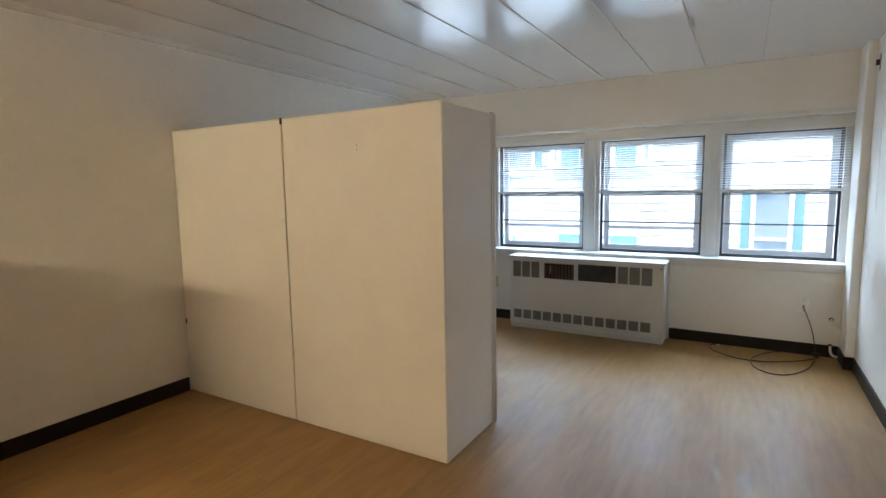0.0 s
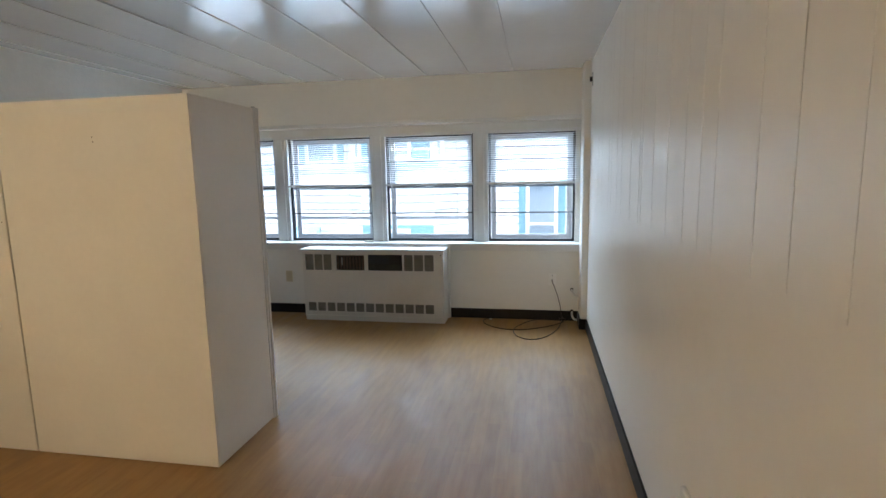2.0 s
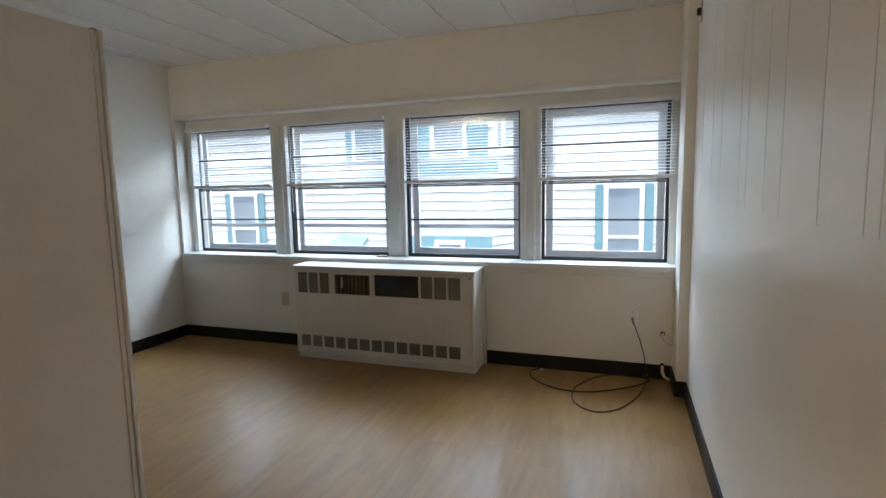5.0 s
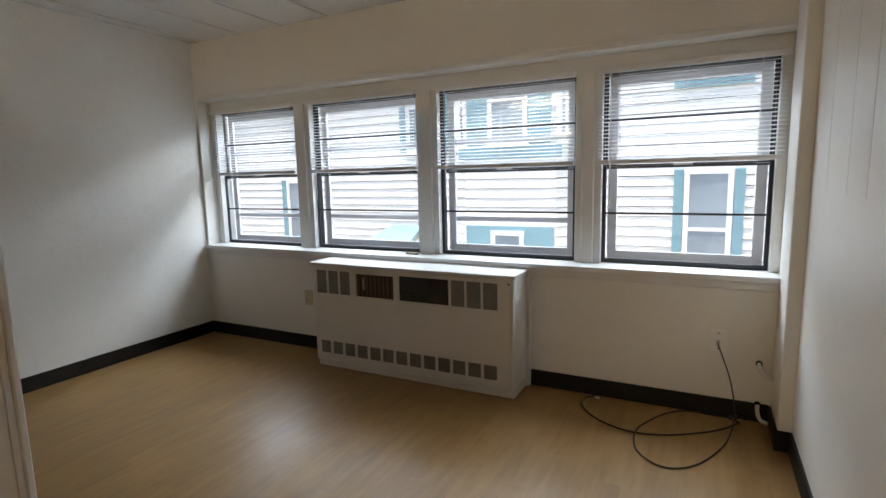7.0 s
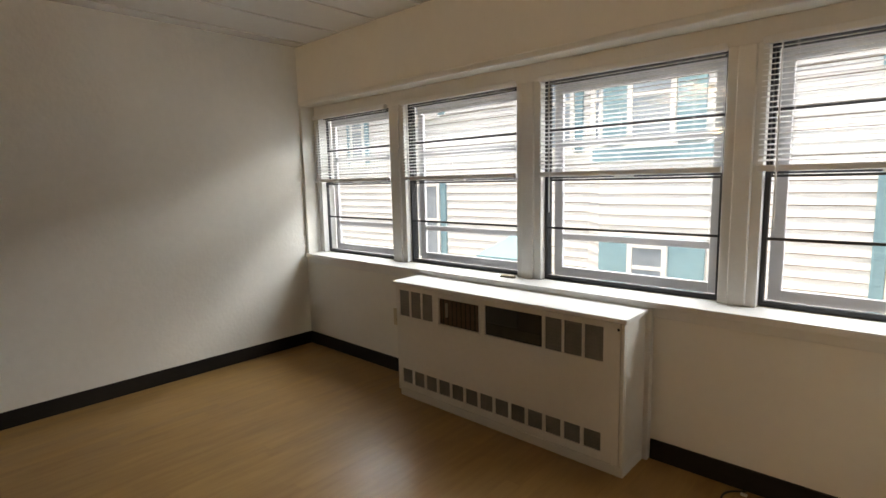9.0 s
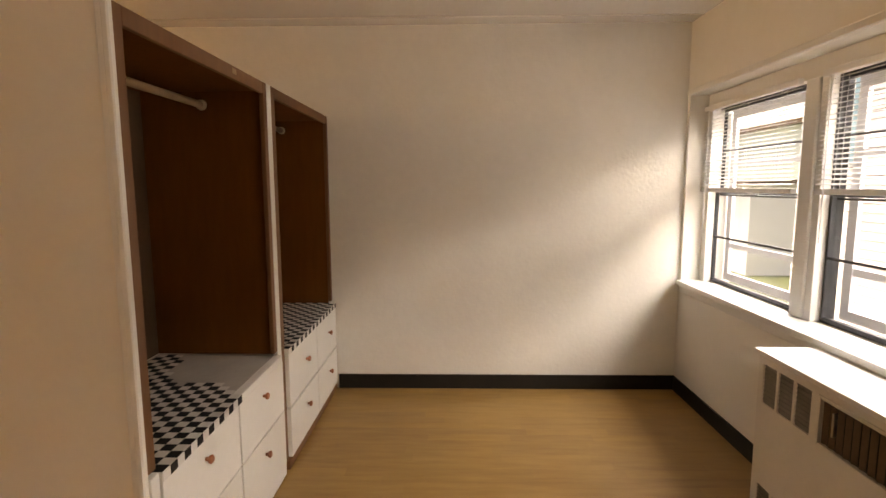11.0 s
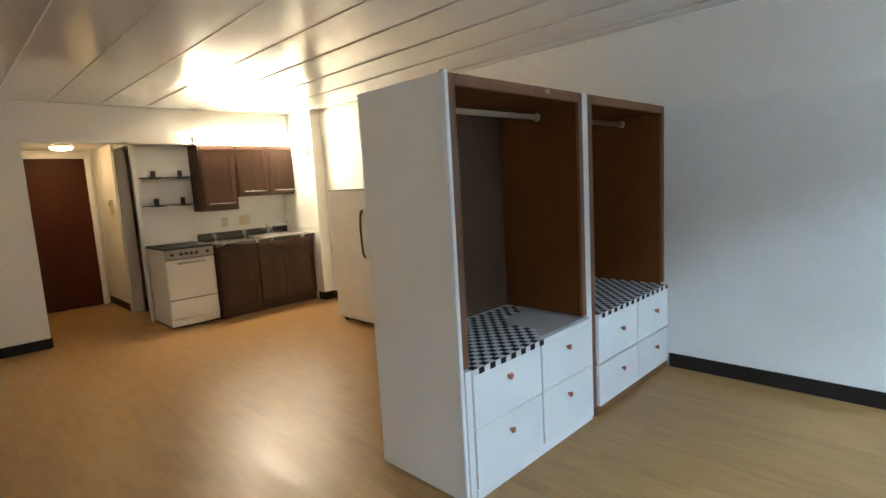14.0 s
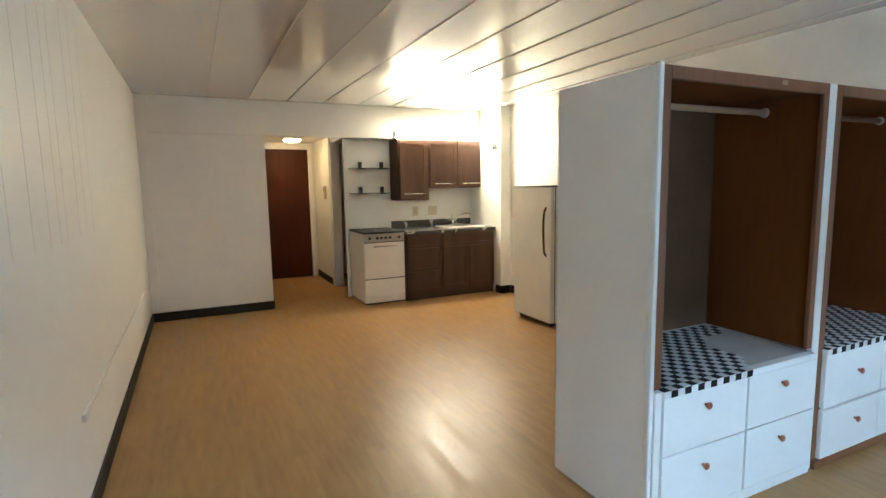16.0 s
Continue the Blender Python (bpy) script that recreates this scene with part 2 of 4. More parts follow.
def add_cyl(bm, a, b, r, r2=None, n=16, mi=0, smooth=True):
    a, b = Vector(a), Vector(b)
    d = b - a
    m = Matrix.Translation((a + b) / 2) @ d.to_track_quat("Z", "Y").to_matrix().to_4x4()
    r2 = r if r2 is None else r2
    vs = bmesh.ops.create_cone(bm, cap_ends=True, segments=n, radius1=r, radius2=r2, depth=d.length, matrix=m)["verts"]
    for f in {f for v in vs for f in v.link_faces}:
        f.material_index = mi
        f.smooth = smooth and len(f.verts) == 4
    return bm


def tube_along(bm, pts, r, n=10, mi=0):
    """A round bar swept along points."""
    pts = [Vector(p) for p in pts]
    rings = []
    up = Vector((0, 0, 1))
    for i, p in enumerate(pts):
        d = (pts[min(i + 1, len(pts) - 1)] - pts[max(i - 1, 0)]).normalized()
        side = d.cross(up)
        if side.length < 0.05:
            side = d.cross(Vector((0, 1, 0)))
        side.normalize()
        nrm = side.cross(d)
        rings.append([bm.verts.new(p + r * (math.cos(2 * math.pi * k / n) * side + math.sin(2 * math.pi * k / n) * nrm)) for k in range(n)])
    for a, b in zip(rings, rings[1:]):
        for k in range(n):
            f = bm.faces.new((a[k], a[(k + 1) % n], b[(k + 1) % n], b[k]))
            f.smooth, f.material_index = True, mi
    bm.faces.new(rings[0])
    bm.faces.new(rings[-1][::-1])
    bmesh.ops.recalc_face_normals(bm, faces=bm.faces)
    return bm


def smooth_path(pts, steps=10):
    """Catmull-Rom through the points."""
    pts = [Vector(p) for p in pts]
    p = [2 * pts[0] - pts[1], *pts, 2 * pts[-1] - pts[-2]]
    out = []
    for i in range(1, len(p) - 2):
        for s in range(steps):
            t = s / steps
            out.append(0.5 * (2 * p[i] + (p[i + 1] - p[i - 1]) * t + (2 * p[i - 1] - 5 * p[i] + 4 * p[i + 1] - p[i + 2]) * t * t + (3 * p[i] - p[i - 1] - 3 * p[i + 1] + p[i + 2]) * t ** 3))
    return out + [pts[-1]]


def structure(name, bm, mat, label="", parent=None):
    ob = part(name, bm, mat, parent, label, "structure")
    return ob


# ---- room shell ----
XR, XL, YW, YK, H = 1.328, -2.91, 6.78, -0.50, 2.44
YO = 7.10  # outer face of the window wall
HEAD, SILL, WX0, WX1 = 1.972, 0.775, -2.88, 1.274
ALC = -0.74  # back of the kitchen alcove
HB = 2.04  # underside of the beam

structure("floor", box(XL - 0.2, XR + 0.2, -3.2, YO, -0.12, 0.0), M_FLOOR, "pale oak vinyl plank floor with a satin sheen")
structure("ceiling", box(XL - 0.2, XR + 0.2, -3.2, YO, H, H + 0.15), M_CEIL, "glossy painted panel ceiling")
structure("wall_west", box(XL - 0.2, XL, -3.2, YO, 0, H), M_WALL, "off-white plaster wall with a light stipple")
structure("wall_east", box(XR, XR + 0.2, -3.2, YO, 0, H), M_PANEL, "white painted grooved board wall with a sheen")

bm = box(XL, XR, YW, YO, 0, SILL - 0.03)
add_box(bm, XL, XR, YW, YO, HEAD, H)
add_box(bm, XL, WX0, YW, YO, SILL - 0.03, HEAD)
add_box(bm, WX1, XR, YW, YO, SILL - 0.03, HEAD)
structure("wall_north", bm, M_WALLFLAT, "off-white wall around a long window band")
structure("pipe_column", box(1.262, XR, 6.50, YW, 0, H, 0.004), M_WALLFLAT, "painted boxed-in pipe corner beside the windows")

# kitchen end: wall, beam, alcove and hall
bm = box(0.05, XR, YK - 0.15, YK, 0, H)
structure("wall_south", bm, M_WALLFLAT, "off-white wall beside the entrance hall")
structure("beam", box(XL, 0.05, YK - 0.15, YK, HB, H), M_WALLFLAT, "white beam over the hall and the kitchenette")
structure("kitchen_back_wall", box(-2.95, -0.95, ALC - 0.1, ALC, 0, HB), M_WALLFLAT, "white wall behind the kitchenette")
structure("alcove_partition", box(-0.955, -0.92, ALC, ALC + 0.03, 0, HB, 0.003), M_TRIM, "white partition end between hall and kitchenette")
structure("kitchen_column", box(XL, -2.76, ALC, 0.10, 0, H), M_WALLFLAT, "white chase beside the kitchenette")
structure("hall_wall_east", box(0.05, 0.17, -2.62, YK - 0.15, 0, H), M_WALLFLAT, "hall side wall")

# east wall boards with fine grooves between them
EDGES = [2.50, 2.70, 2.87, 3.14, 3.27, 3.435, 3.66, 3.90, 4.13, 4.19, 4.42, 4.71, 4.88, 5.12, 5.24, 5.62, 5.86, 6.18, 6.50]
east = bpy.data.objects["wall_east"]
part("board", box(XR - 0.008, XR - 0.0005, YK, 2.4992, 0.0, H), M_PANEL, east)
part("board", box(XR - 0.008, XR - 0.0005, 2.4992, 6.50, 0.0, 1.22), M_PANEL, east)
for a, b in zip(EDGES, EDGES[1:]):
    part("board", box(XR - 0.008, XR - 0.0005, a + 0.0022, b - 0.0022, 1.22, H), M_PANEL, east)

# ceiling panels: shallow bowed sheets with cover strips over the joints
rng = random.Random(4)
bm = bmesh.new()
SEAMS = [0.6235 - 0.4215 * k for k in range(-1, 10)]
SEAMS = [min(s, XR) for s in SEAMS if s > XL - 0.4]
SEAMS = [XR] + [s for s in SEAMS if XL < s < 1.0] + [XL]
for a, b in zip(SEAMS, SEAMS[1:]):
    tilt, bow = rng.uniform(-0.0016, 0.0016), rng.uniform(0.0006, 0.0022)
    n, ny = 8, 14
    ph = rng.uniform(0, 6)
    grid = []
    for j in range(ny + 1):
        y = YK + (YW - YK) * j / ny
        row = []
        for i in range(n + 1):
            u = i / n
            z = H - 0.010 + tilt * (2 * u - 1) - bow * (1 - (2 * u - 1) ** 2) + 0.0008 * math.sin(ph + y * 2.1)
            row.append(bm.verts.new((a + (b - a) * u, y, z)))
        grid.append(row)
    for j in range(ny):
        for i in range(n):
            f = bm.faces.new((grid[j][i], grid[j + 1][i], grid[j + 1][i + 1], grid[j][i + 1]))
            f.smooth = True
            if f.normal.z > 0:
                f.normal_flip()
bm.normal_update()
for f in bm.faces:
    if f.normal.z > 0:
        f.normal_flip()
for k, s in enumerate(SEAMS[1:-1]):
    w = (0.002, 0.005, 0.006, 0.009, 0.006, 0.006, 0.004, 0.0015, 0.0015)[k]
    add_box(bm, s - w, s + w, YK + 0.013, YW, H - 0.0175, H - 0.004, 0.002, 1)
structure("ceiling_panels", bm, [M_CEIL, M_SEAM], "glossy cream ceiling panels with thin cover strips")

# closing walls of the hall
structure("hall_wall_south", box(-1.9, 0.17, -2.74, -2.62, 0, 2.4), M_WALLFLAT, "end wall of the entrance hall")
structure("hall_wall_west", box(-1.07, -0.95, -2.62, -1.60, 0, 2.14), M_WALL, "textured hall wall")
structure("hall_ceiling", box(-1.9, 0.05, -2.62, YK - 0.15, 2.14, 2.3), M_WALLFLAT, "low hall ceiling")
structure("closet_wall", box(-1.9, -1.8, -2.62, ALC - 0.1, 0, 2.14), M_WALLFLAT, "dim closet wall")
structure("closet_lintel", box(-1.07, -0.95, -1.50, ALC, 2.06, 2.14), M_TRIM, "white door head")
structure("rear_wall", box(XL - 0.2, XR + 0.2, -3.3, -3.2, 0, H), M_WALLFLAT)

# baseboards
B = 0.10
for nm, c in (("baseboard", (XL, XL + 0.012, YK + 0.62, 3.83)), ("baseboard", (XL, XL + 0.012, 4.46, YW)), ("baseboard", (XL + 0.012, -1.50, YW - 0.012, YW)),
              ("baseboard", (-0.016, 1.252, YW - 0.012, YW)), ("baseboard", (1.250, 1.262, 6.49, YW - 0.012)), ("baseboard", (1.250, XR - 0.02, 6.478, 6.49)), ("baseboard", (XR - 0.020, XR - 0.008, YK + 0.012, 6.49)),
              ("baseboard", (0.05, XR - 0.008, YK, YK + 0.012)), ("baseboard", (0.05 - 0.012, 0.05, -2.62, YK)), ("baseboard", (-0.95, -0.938, -2.62, -1.61)), ("baseboard", (XL + 0.012, -2.75, 0.10, 0.112)), ("baseboard", (-2.76, -2.748, -0.02, 0.10)), ("baseboard", (XL, XL + 0.012, 0.112, 1.02))):
    structure(nm, box(*c, 0.0, B, 0.002), M_BASE, "black vinyl cove base")

# beam shadow line, raceway
structure("beam_face", box(XL, XR - 0.10, YK, YK + 0.018, HB - 0.006, H - 0.012, 0.004), M_WALLFLAT, "white beam boarding")


structure("corner_trim", box(XR - 0.10, XR - 0.009, YK, YK + 0.015, B + 0.001, H - 0.012, 0.003), M_WALLFLAT, "white corner board")


def raceway():
    t = thing("cable_raceway", (XR - 0.008, 2.1, 0.45), "thin white cable raceway along the grooved wall", "cable cover")
    part("channel", box(-0.012, 0, -1.9, 1.08, 0, 0.022, 0.003), M_TRIM, t)
    part("end_cap", box(-0.018, 0, 1.08, 1.15, -0.006, 0.03, 0.004), M_TRIM, t)


raceway()


# ---- windows ----
SASH = [(-2.835, -1.96), (-1.81, -0.87), (-0.71, 0.212), (0.365, 1.224)]
ZB, ZM, ZT = 0.80, 1.345, 1.88
structure("window_sill", box(WX0, WX1, YW - 0.035, 7.0, SILL - 0.03, SILL, 0.004, 2), M_TRIM, "deep white window sill, slightly scuffed")
structure("sill_apron", box(WX0 + 0.02, WX1 - 0.01, YW - 0.016, YW, SILL - 0.075, SILL - 0.03, 0.003), M_TRIM, "white apron board under the sill")
bm = box(WX0, WX1, 6.90, 7.02, ZT, HEAD, 0.002)
add_box(bm, WX0, WX0 + 0.06, 6.90, 7.02, SILL, ZT)
add_box(bm, 1.226, WX1, 6.90, 7.02, SILL, ZT)
for (a, b), (c, d) in zip(SASH, SASH[1:]):
    add_box(bm, b, c, 6.905, 7.02, SILL, ZT, 0.002)
    add_box(bm, b + 0.04, c - 0.04, 6.890, 6.906, SILL, ZT, 0.005)
structure("trim", bm, M_TRIM, "white painted mullions and head board between the windows")
structure("head_trim", box(WX0 - 0.02, WX1 - 0.004, YW - 0.012, YW, HEAD, HEAD + 0.035, 0.004), M_TRIM, "white head moulding over the windows")


def frame_ring(bm, x0, x1, z0, z1, y0, y1, w, wb=None, bevel=0.0015):
    wb = w if wb is None else wb
    add_box(bm, x0, x0 + w, y0, y1, z0, z1, bevel)
    add_box(bm, x1 - w, x1, y0, y1, z0, z1, bevel)
    add_box(bm, x0 + w, x1 - w, y0, y1, z0, z0 + wb, bevel)
    add_box(bm, x0 + w, x1 - w, y0, y1, z1 - w, z1, bevel)


def window(k, x0, x1):
    w = tagged(new("window_%d" % k), "double-hung window with dark bronze sashes and an outer storm frame", kind="structure")
    w.location = (x0, 6.95, SILL)
    u, h = x1 - x0, ZT - SILL
    zb, zm = ZB - SILL, ZM - SILL
    bm = bmesh.new()
    frame_ring(bm, 0, u, 0.0, h, 0.0, 0.06, 0.010, 0.014)
    part("window_frame", bm, M_ALU, w, "dark bronze outer frame")
    bm = bmesh.new()
    frame_ring(bm, 0.010, u - 0.010, 0.014, zm + 0.012, -0.004, 0.02, 0.010, 0.012)
    add_box(bm, 0.02, u - 0.02, -0.002, 0.006, (zb + zm) / 2 - 0.006, (zb + zm) / 2 + 0.006)
    part("lower_sash", bm, M_ALU, w, "dark bronze lower sash")
    bm = bmesh.new()
    frame_ring(bm, 0.010, u - 0.010, zm - 0.012, h - 0.010, 0.024, 0.044, 0.011)
    add_box(bm, 0.02, u - 0.02, 0.026, 0.036, (zm + h) / 2 - 0.006, (zm + h) / 2 + 0.006)
    part("upper_sash", bm, M_ALU, w, "dark bronze upper sash")
    bm = bmesh.new()
    frame_ring(bm, 0.02, u - 0.02, 0.016, h - 0.014, 0.072, 0.092, 0.052, 0.05)
    if k < 4:
        for z in ((zb + zm) / 2 - 0.055, (zm + h) / 2 - 0.075):
            add_box(bm, 0.072, u - 0.072, 0.074, 0.090, z - 0.017, z + 0.017, 0.002)
    part("storm_frame", bm, M_ALUL, w, "pale grey aluminium storm frame")
    for z0, z1, y in ((0.034, zm - 0.003, 0.010), (zm, h - 0.03, 0.034), (0.06, h - 0.06, 0.082)):
        p = part("pane", box(0.018, u - 0.018, y, y + 0.003, z0, z1), M_GLASS, w, "clear glass pane")
        p.visible_shadow = False
    bm = box(u / 2 - 0.05, u / 2 + 0.05, -0.014, -0.004, zm, zm + 0.012, 0.002)
    part("sash_lock", bm, M_STEEL, w, "small metal sash lock")


for k, (a, b) in enumerate(SASH):
    window(k + 1, a, b)


def blind(x0, x1, wand):
    b = thing("window_blind", ((x0 + x1) / 2, 6.885, 1.37), "white slatted blind lowered to the middle rail of the window", "blind", "blinds on the window band")
    u, top = (x1 - x0) / 2, 1.895 - 1.37
    part("headrail", box(-u, u, -0.016, 0.014, top - 0.03, top, 0.003), M_BLIND, b)
    part("bottom_rail", box(-u, u, -0.014, 0.014, -0.012, 0.014, 0.004, 2), M_BLIND, b)
    me = None
    n, z0, pitch = 22, 0.034, 0.0212
    for i in range(n):
        if me is None:
            bm = bmesh.new()
            prof = [(-0.0120, -0.0046), (-0.004, -0.0002), (0.004, 0.0022), (0.0120, 0.0026)]
            rows = [[bm.verts.new((sx * (u - 0.004), y, z + dz)) for y, z in prof for dz in (0, 0.0009)] for sx in (-1, 1)]
            for j in range(3):
                for q, flip in ((0, True), (1, False)):
                    vs = (rows[0][2 * j + q], rows[1][2 * j + q], rows[1][2 * j + 2 + q], rows[0][2 * j + 2 + q])
                    bm.faces.new(vs[::-1] if flip else vs)
            for j in (0, 6):
                bm.faces.new((rows[0][j], rows[1][j], rows[1][j + 1], rows[0][j + 1]))
            bmesh.ops.recalc_face_normals(bm, faces=bm.faces)
            s = part("slat", bm, M_BLIND, b)
            me = s.data
        else:
            s = new("slat", me)
            s.parent = b
        s.location = (0, 0, z0 + i * pitch)
    for x in (-u + 0.12, 0.0, u - 0.12):
        for y in (-0.0125, 0.0125):
            part("ladder_cord", add_cyl(bmesh.new(), (x, y, 0), (x, y, top - 0.02), 0.0008, n=5), M_BLIND, b)
    bm = bmesh.new()
    add_cyl(bm, (-u + 0.07, -0.02, top - 0.03), (-u + 0.075, -0.024, top - 0.03 - wand), 0.0035, n=8)
    part("tilt_wand", bm, M_BLIND, b, "clear plastic tilt wand")


blind(-2.868, -1.965, 0.75)
blind(-1.805, -0.868, 0.72)
blind(-0.705, 0.21, 0.70)
blind(0.345, 1.262, 0.74)


# ---- wardrobes ----
WY0, WY1, WH = 3.84, 4.43, 1.858


def knob(parent, x, z):
    bm = bmesh.new()
    add_cyl(bm, (x, 0.0, z), (x, 0.014, z), 0.007, 0.006, 12)
    add_cyl(bm, (x, 0.012, z), (x, 0.020, z), 0.0125, 0.0155, 16)
    add_cyl(bm, (x, 0.020, z), (x, 0.025, z), 0.0155, 0.010, 16)
    return part("knob", bm, M_COPPER, parent, "round copper-coloured knob")


def wardrobe(x1, x0, first):
    """Open-fronted unit between x0 (wall side) and x1; its back is painted cream."""
    label = "cream wardrobe, brown inside, white drawers under a partly checkered ledge"
    if not first:
        label = "brown-framed open wardrobe against the wall with a fully checkered ledge"
    t = thing("wardrobe", ((x0 + x1) / 2, (WY0 + WY1) / 2, 0), label, "wardrobe", "pair of wardrobes")
    u, v = (x1 - x0) / 2, (WY1 - WY0) / 2
    LZ = 0.615
    part("back_panel", box(-u + 0.001, u - 0.001, -v, -v + 0.012, 0.004, WH, 0.002), M_CAB, t, "cream painted back panel")
    marks = ((0.013, 1.675), (0.016, 1.652)) if first else ((u - 0.026, 1.264),)
    for x, z in marks:
        part("nail_hole", add_cyl(bmesh.new(), (x, -v - 0.0006, z), (x, -v + 0.002, z), 0.003, n=8), M_GREYIN, t, "small dark nail hole")
    if not first:
        part("clip", box(u - 0.006, u + 0.003, -v - 0.004, -v + 0.01, WH - 0.03, WH + 0.006, 0.001), M_BLACK, t, "dark metal clip")
        part("hinge_knuckle", box(-u + 0.002, -u + 0.012, -v - 0.006, -v, 0.50, 0.54, 0.002), M_GREYIN, t, "dark metal hinge knuckle")
    if first:
        part("side_panel", box(u - 0.014, u, -v + 0.012, v - 0.03, 0.004, WH, 0.0015), M_CAB, t, "cream painted side panel")
        bm = box(u - 0.01, u + 0.005, v - 0.03, v - 0.012, 0.0, WH + 0.004, 0.004, 2)
        add_box(bm, u - 0.01, u + 0.012, v - 0.012, v + 0.008, 0.0, WH + 0.004, 0.004, 2)
        part("edge_moulding", bm, M_DRAWER, t, "white ribbed edge moulding")
    else:
        part("side_panel", box(u - 0.014, u, -v + 0.012, v, 0.004, WH, 0.0015), M_DRAWER, t, "white side panel edge")
    part("side_panel", box(-u, -u + 0.014, -v + 0.012, v - 0.004, 0.004, WH, 0.0015), M_CAB, t)
    part("top_panel", box(-u + 0.001, u - 0.015, -v + 0.012, v - 0.004, WH - 0.02, WH, 0.0015), M_CAB, t)
    # lining
    part("back_lining", box(-u + 0.03, u - 0.03, -v + 0.013, -v + 0.019, LZ, WH - 0.03), M_GREYIN if first else M_BROWNIN, t, "dark grey-brown lining board" if first else "dark brown lining board")
    part("side_lining", box(-u + 0.024, -u + 0.030, -v + 0.013, v - 0.022, LZ, WH - 0.03), M_BROWNIN, t, "dark brown lining board")
    part("side_lining", box(u - 0.030, u - 0.024, -v + 0.013, v - 0.022, LZ, WH - 0.03), M_BROWNIN, t, "dark brown lining board")
    part("top_lining", box(-u + 0.03, u - 0.03, -v + 0.019, v - 0.022, WH - 0.034, WH - 0.028), M_BROWNIN, t, "dark brown lining board")
    # face frame
    fx = u - (0.011 if first else 0.016)
    bm = box(fx - 0.046, fx, v - 0.02, v, LZ + 0.002 if first else 0.0, WH - 0.001, 0.0025)
    part("stile", bm, M_BROWN, t, "worn brown wooden stile")
    part("stile", box(-u + (0.034 if first else 0.004), -u + (0.072 if first else 0.036), v - 0.02, v, LZ + 0.012, WH - 0.001, 0.0025), M_BROWN, t, "worn brown wooden stile")
    part("top_rail", box(-u + (0.072 if first else 0.036), fx - 0.046, v - 0.019, v - 0.001, WH - 0.051, WH - 0.001, 0.0025), M_BROWN, t, "brown wooden top rail with a pale scuff")
    if first:
        part("scuff", box(-0.2, -0.165, v - 0.0012, v - 0.0004, WH - 0.030, WH - 0.010), M_ROD, t, "pale scuff on the top rail")
        part("top_clip", box(u - 0.012, u + 0.004, v - 0.026, v - 0.008, WH + 0.003, WH + 0.007, 0.001), M_BLACK, t, "small dark clip on the top corner")
        part("edge_strip", box(-u, -u + 0.034, v - 0.02, v + 0.003, 0.0, WH, 0.003), M_DRAWER, t, "white edge strip")
        part("base_stile", box(u - 0.05, u - 0.012, v - 0.012, v + 0.012, 0.0, LZ - 0.005, 0.002), M_DRAWER, t, "white lower stile")
    # ledge
    lx0, lx1 = -u + (0.034 if first else 0.006), u - (0.05 if first else 0.048)
    part("ledge", box(-u + 0.03, u - 0.03, -v + 0.02, v - 0.018, LZ - 0.03, LZ - 0.004), M_PATCH, t, "grey bare ledge board")
    part("ledge_nose", box(lx0, lx1, v - 0.018, v + (0.021 if first else 0.024), LZ - 0.034, LZ - 0.004, 0.002), M_DRAWER, t, "white ledge front edge")
    # checkered vinyl squares, laid from the open end
    q = 0.0385
    meshes = {}
    for m_, nm in ((M_TILEB, "b"), (M_TILEW, "w")):
        me = bpy.data.meshes.new("check_square")
        bm = box(0.0004, q - 0.0004, 0.0004, q - 0.0004, 0, 0.0016)
        bm.to_mesh(me)
        bm.free()
        me.materials.append(m_)
        meshes[nm] = me
        me2 = bpy.data.meshes.new("check_edge_square")
        bm = box(0.0004, q - 0.0004, 0, 0.0016, 0, 0.028)
        bm.to_mesh(me2)
        bm.free()
        me2.materials.append(m_)
        meshes[nm + "e"] = me2
    cols, rows = int((lx1 - lx0) / q), 15
    limits = [0.52, 0.56, 0.60, 0.64, 0.64, 0.64, 0.64, 0.60, 0.64, 0.68, 0.76, 0.92, 1.2, 1.2, 1.2]
    yfront = v + (0.021 if first else 0.024)
    for r in range(rows):
        y = yfront - (r + 1) * q
        if y < -v + 0.02:
            break
        for c in range(cols + 1):
            x = lx1 - (c + 1) * q
            if x < lx0 - 0.002 or (first and (lx1 - x) > limits[r] + 0.02):
                continue
            if r > 0 and x + q > fx - 0.03 and y > v - 0.03:
                continue
            o = new("check_square", meshes["b" if (r + c) % 2 == 0 else "w"])
            o.parent, o.location = t, (x, y, LZ - 0.0038)
            if r == 0:
                e = new("check_square", meshes[("b" if c % 2 == 1 else "w") + "e"])
                e.parent, e.location = t, (x, yfront + 0.0003, LZ - 0.0325)
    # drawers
    # second unit's carcass is near black to put shade into the drawer gaps
    part("carcass", box(-u + 0.015, u - 0.052, -v + 0.02, v - 0.014, 0.0 if first else 0.02, LZ - 0.031), M_SHADE_COLLAR if not first else M_DRAWER, t, "near-black carcass colour as shade in the drawer gaps" if not first else "white lower front")
    if first:
        xs, zs, y0, y1 = ((u - 0.056, u - 0.565), (u - 0.578, -u + 0.02)), ((0.335, LZ - 0.036), (0.055, 0.330)), v - 0.014, v + 0.018
        part("plinth", box(-u + 0.015, u - 0.052, v - 0.014, v + 0.014, 0.0, 0.052, 0.002), M_DRAWER, t, "white plinth")
    else:
        xs, zs, y0, y1 = ((u - 0.052, u - 0.565), (u - 0.573, -u + 0.008)), ((0.311, LZ - 0.036), (0.048, 0.299)), v - 0.008, v + 0.022
        part("plinth", box(-u + 0.004, u - 0.016, v - 0.02, v + 0.018, 0.0, 0.044, 0.002), M_BROWN, t, "brown wooden plinth")
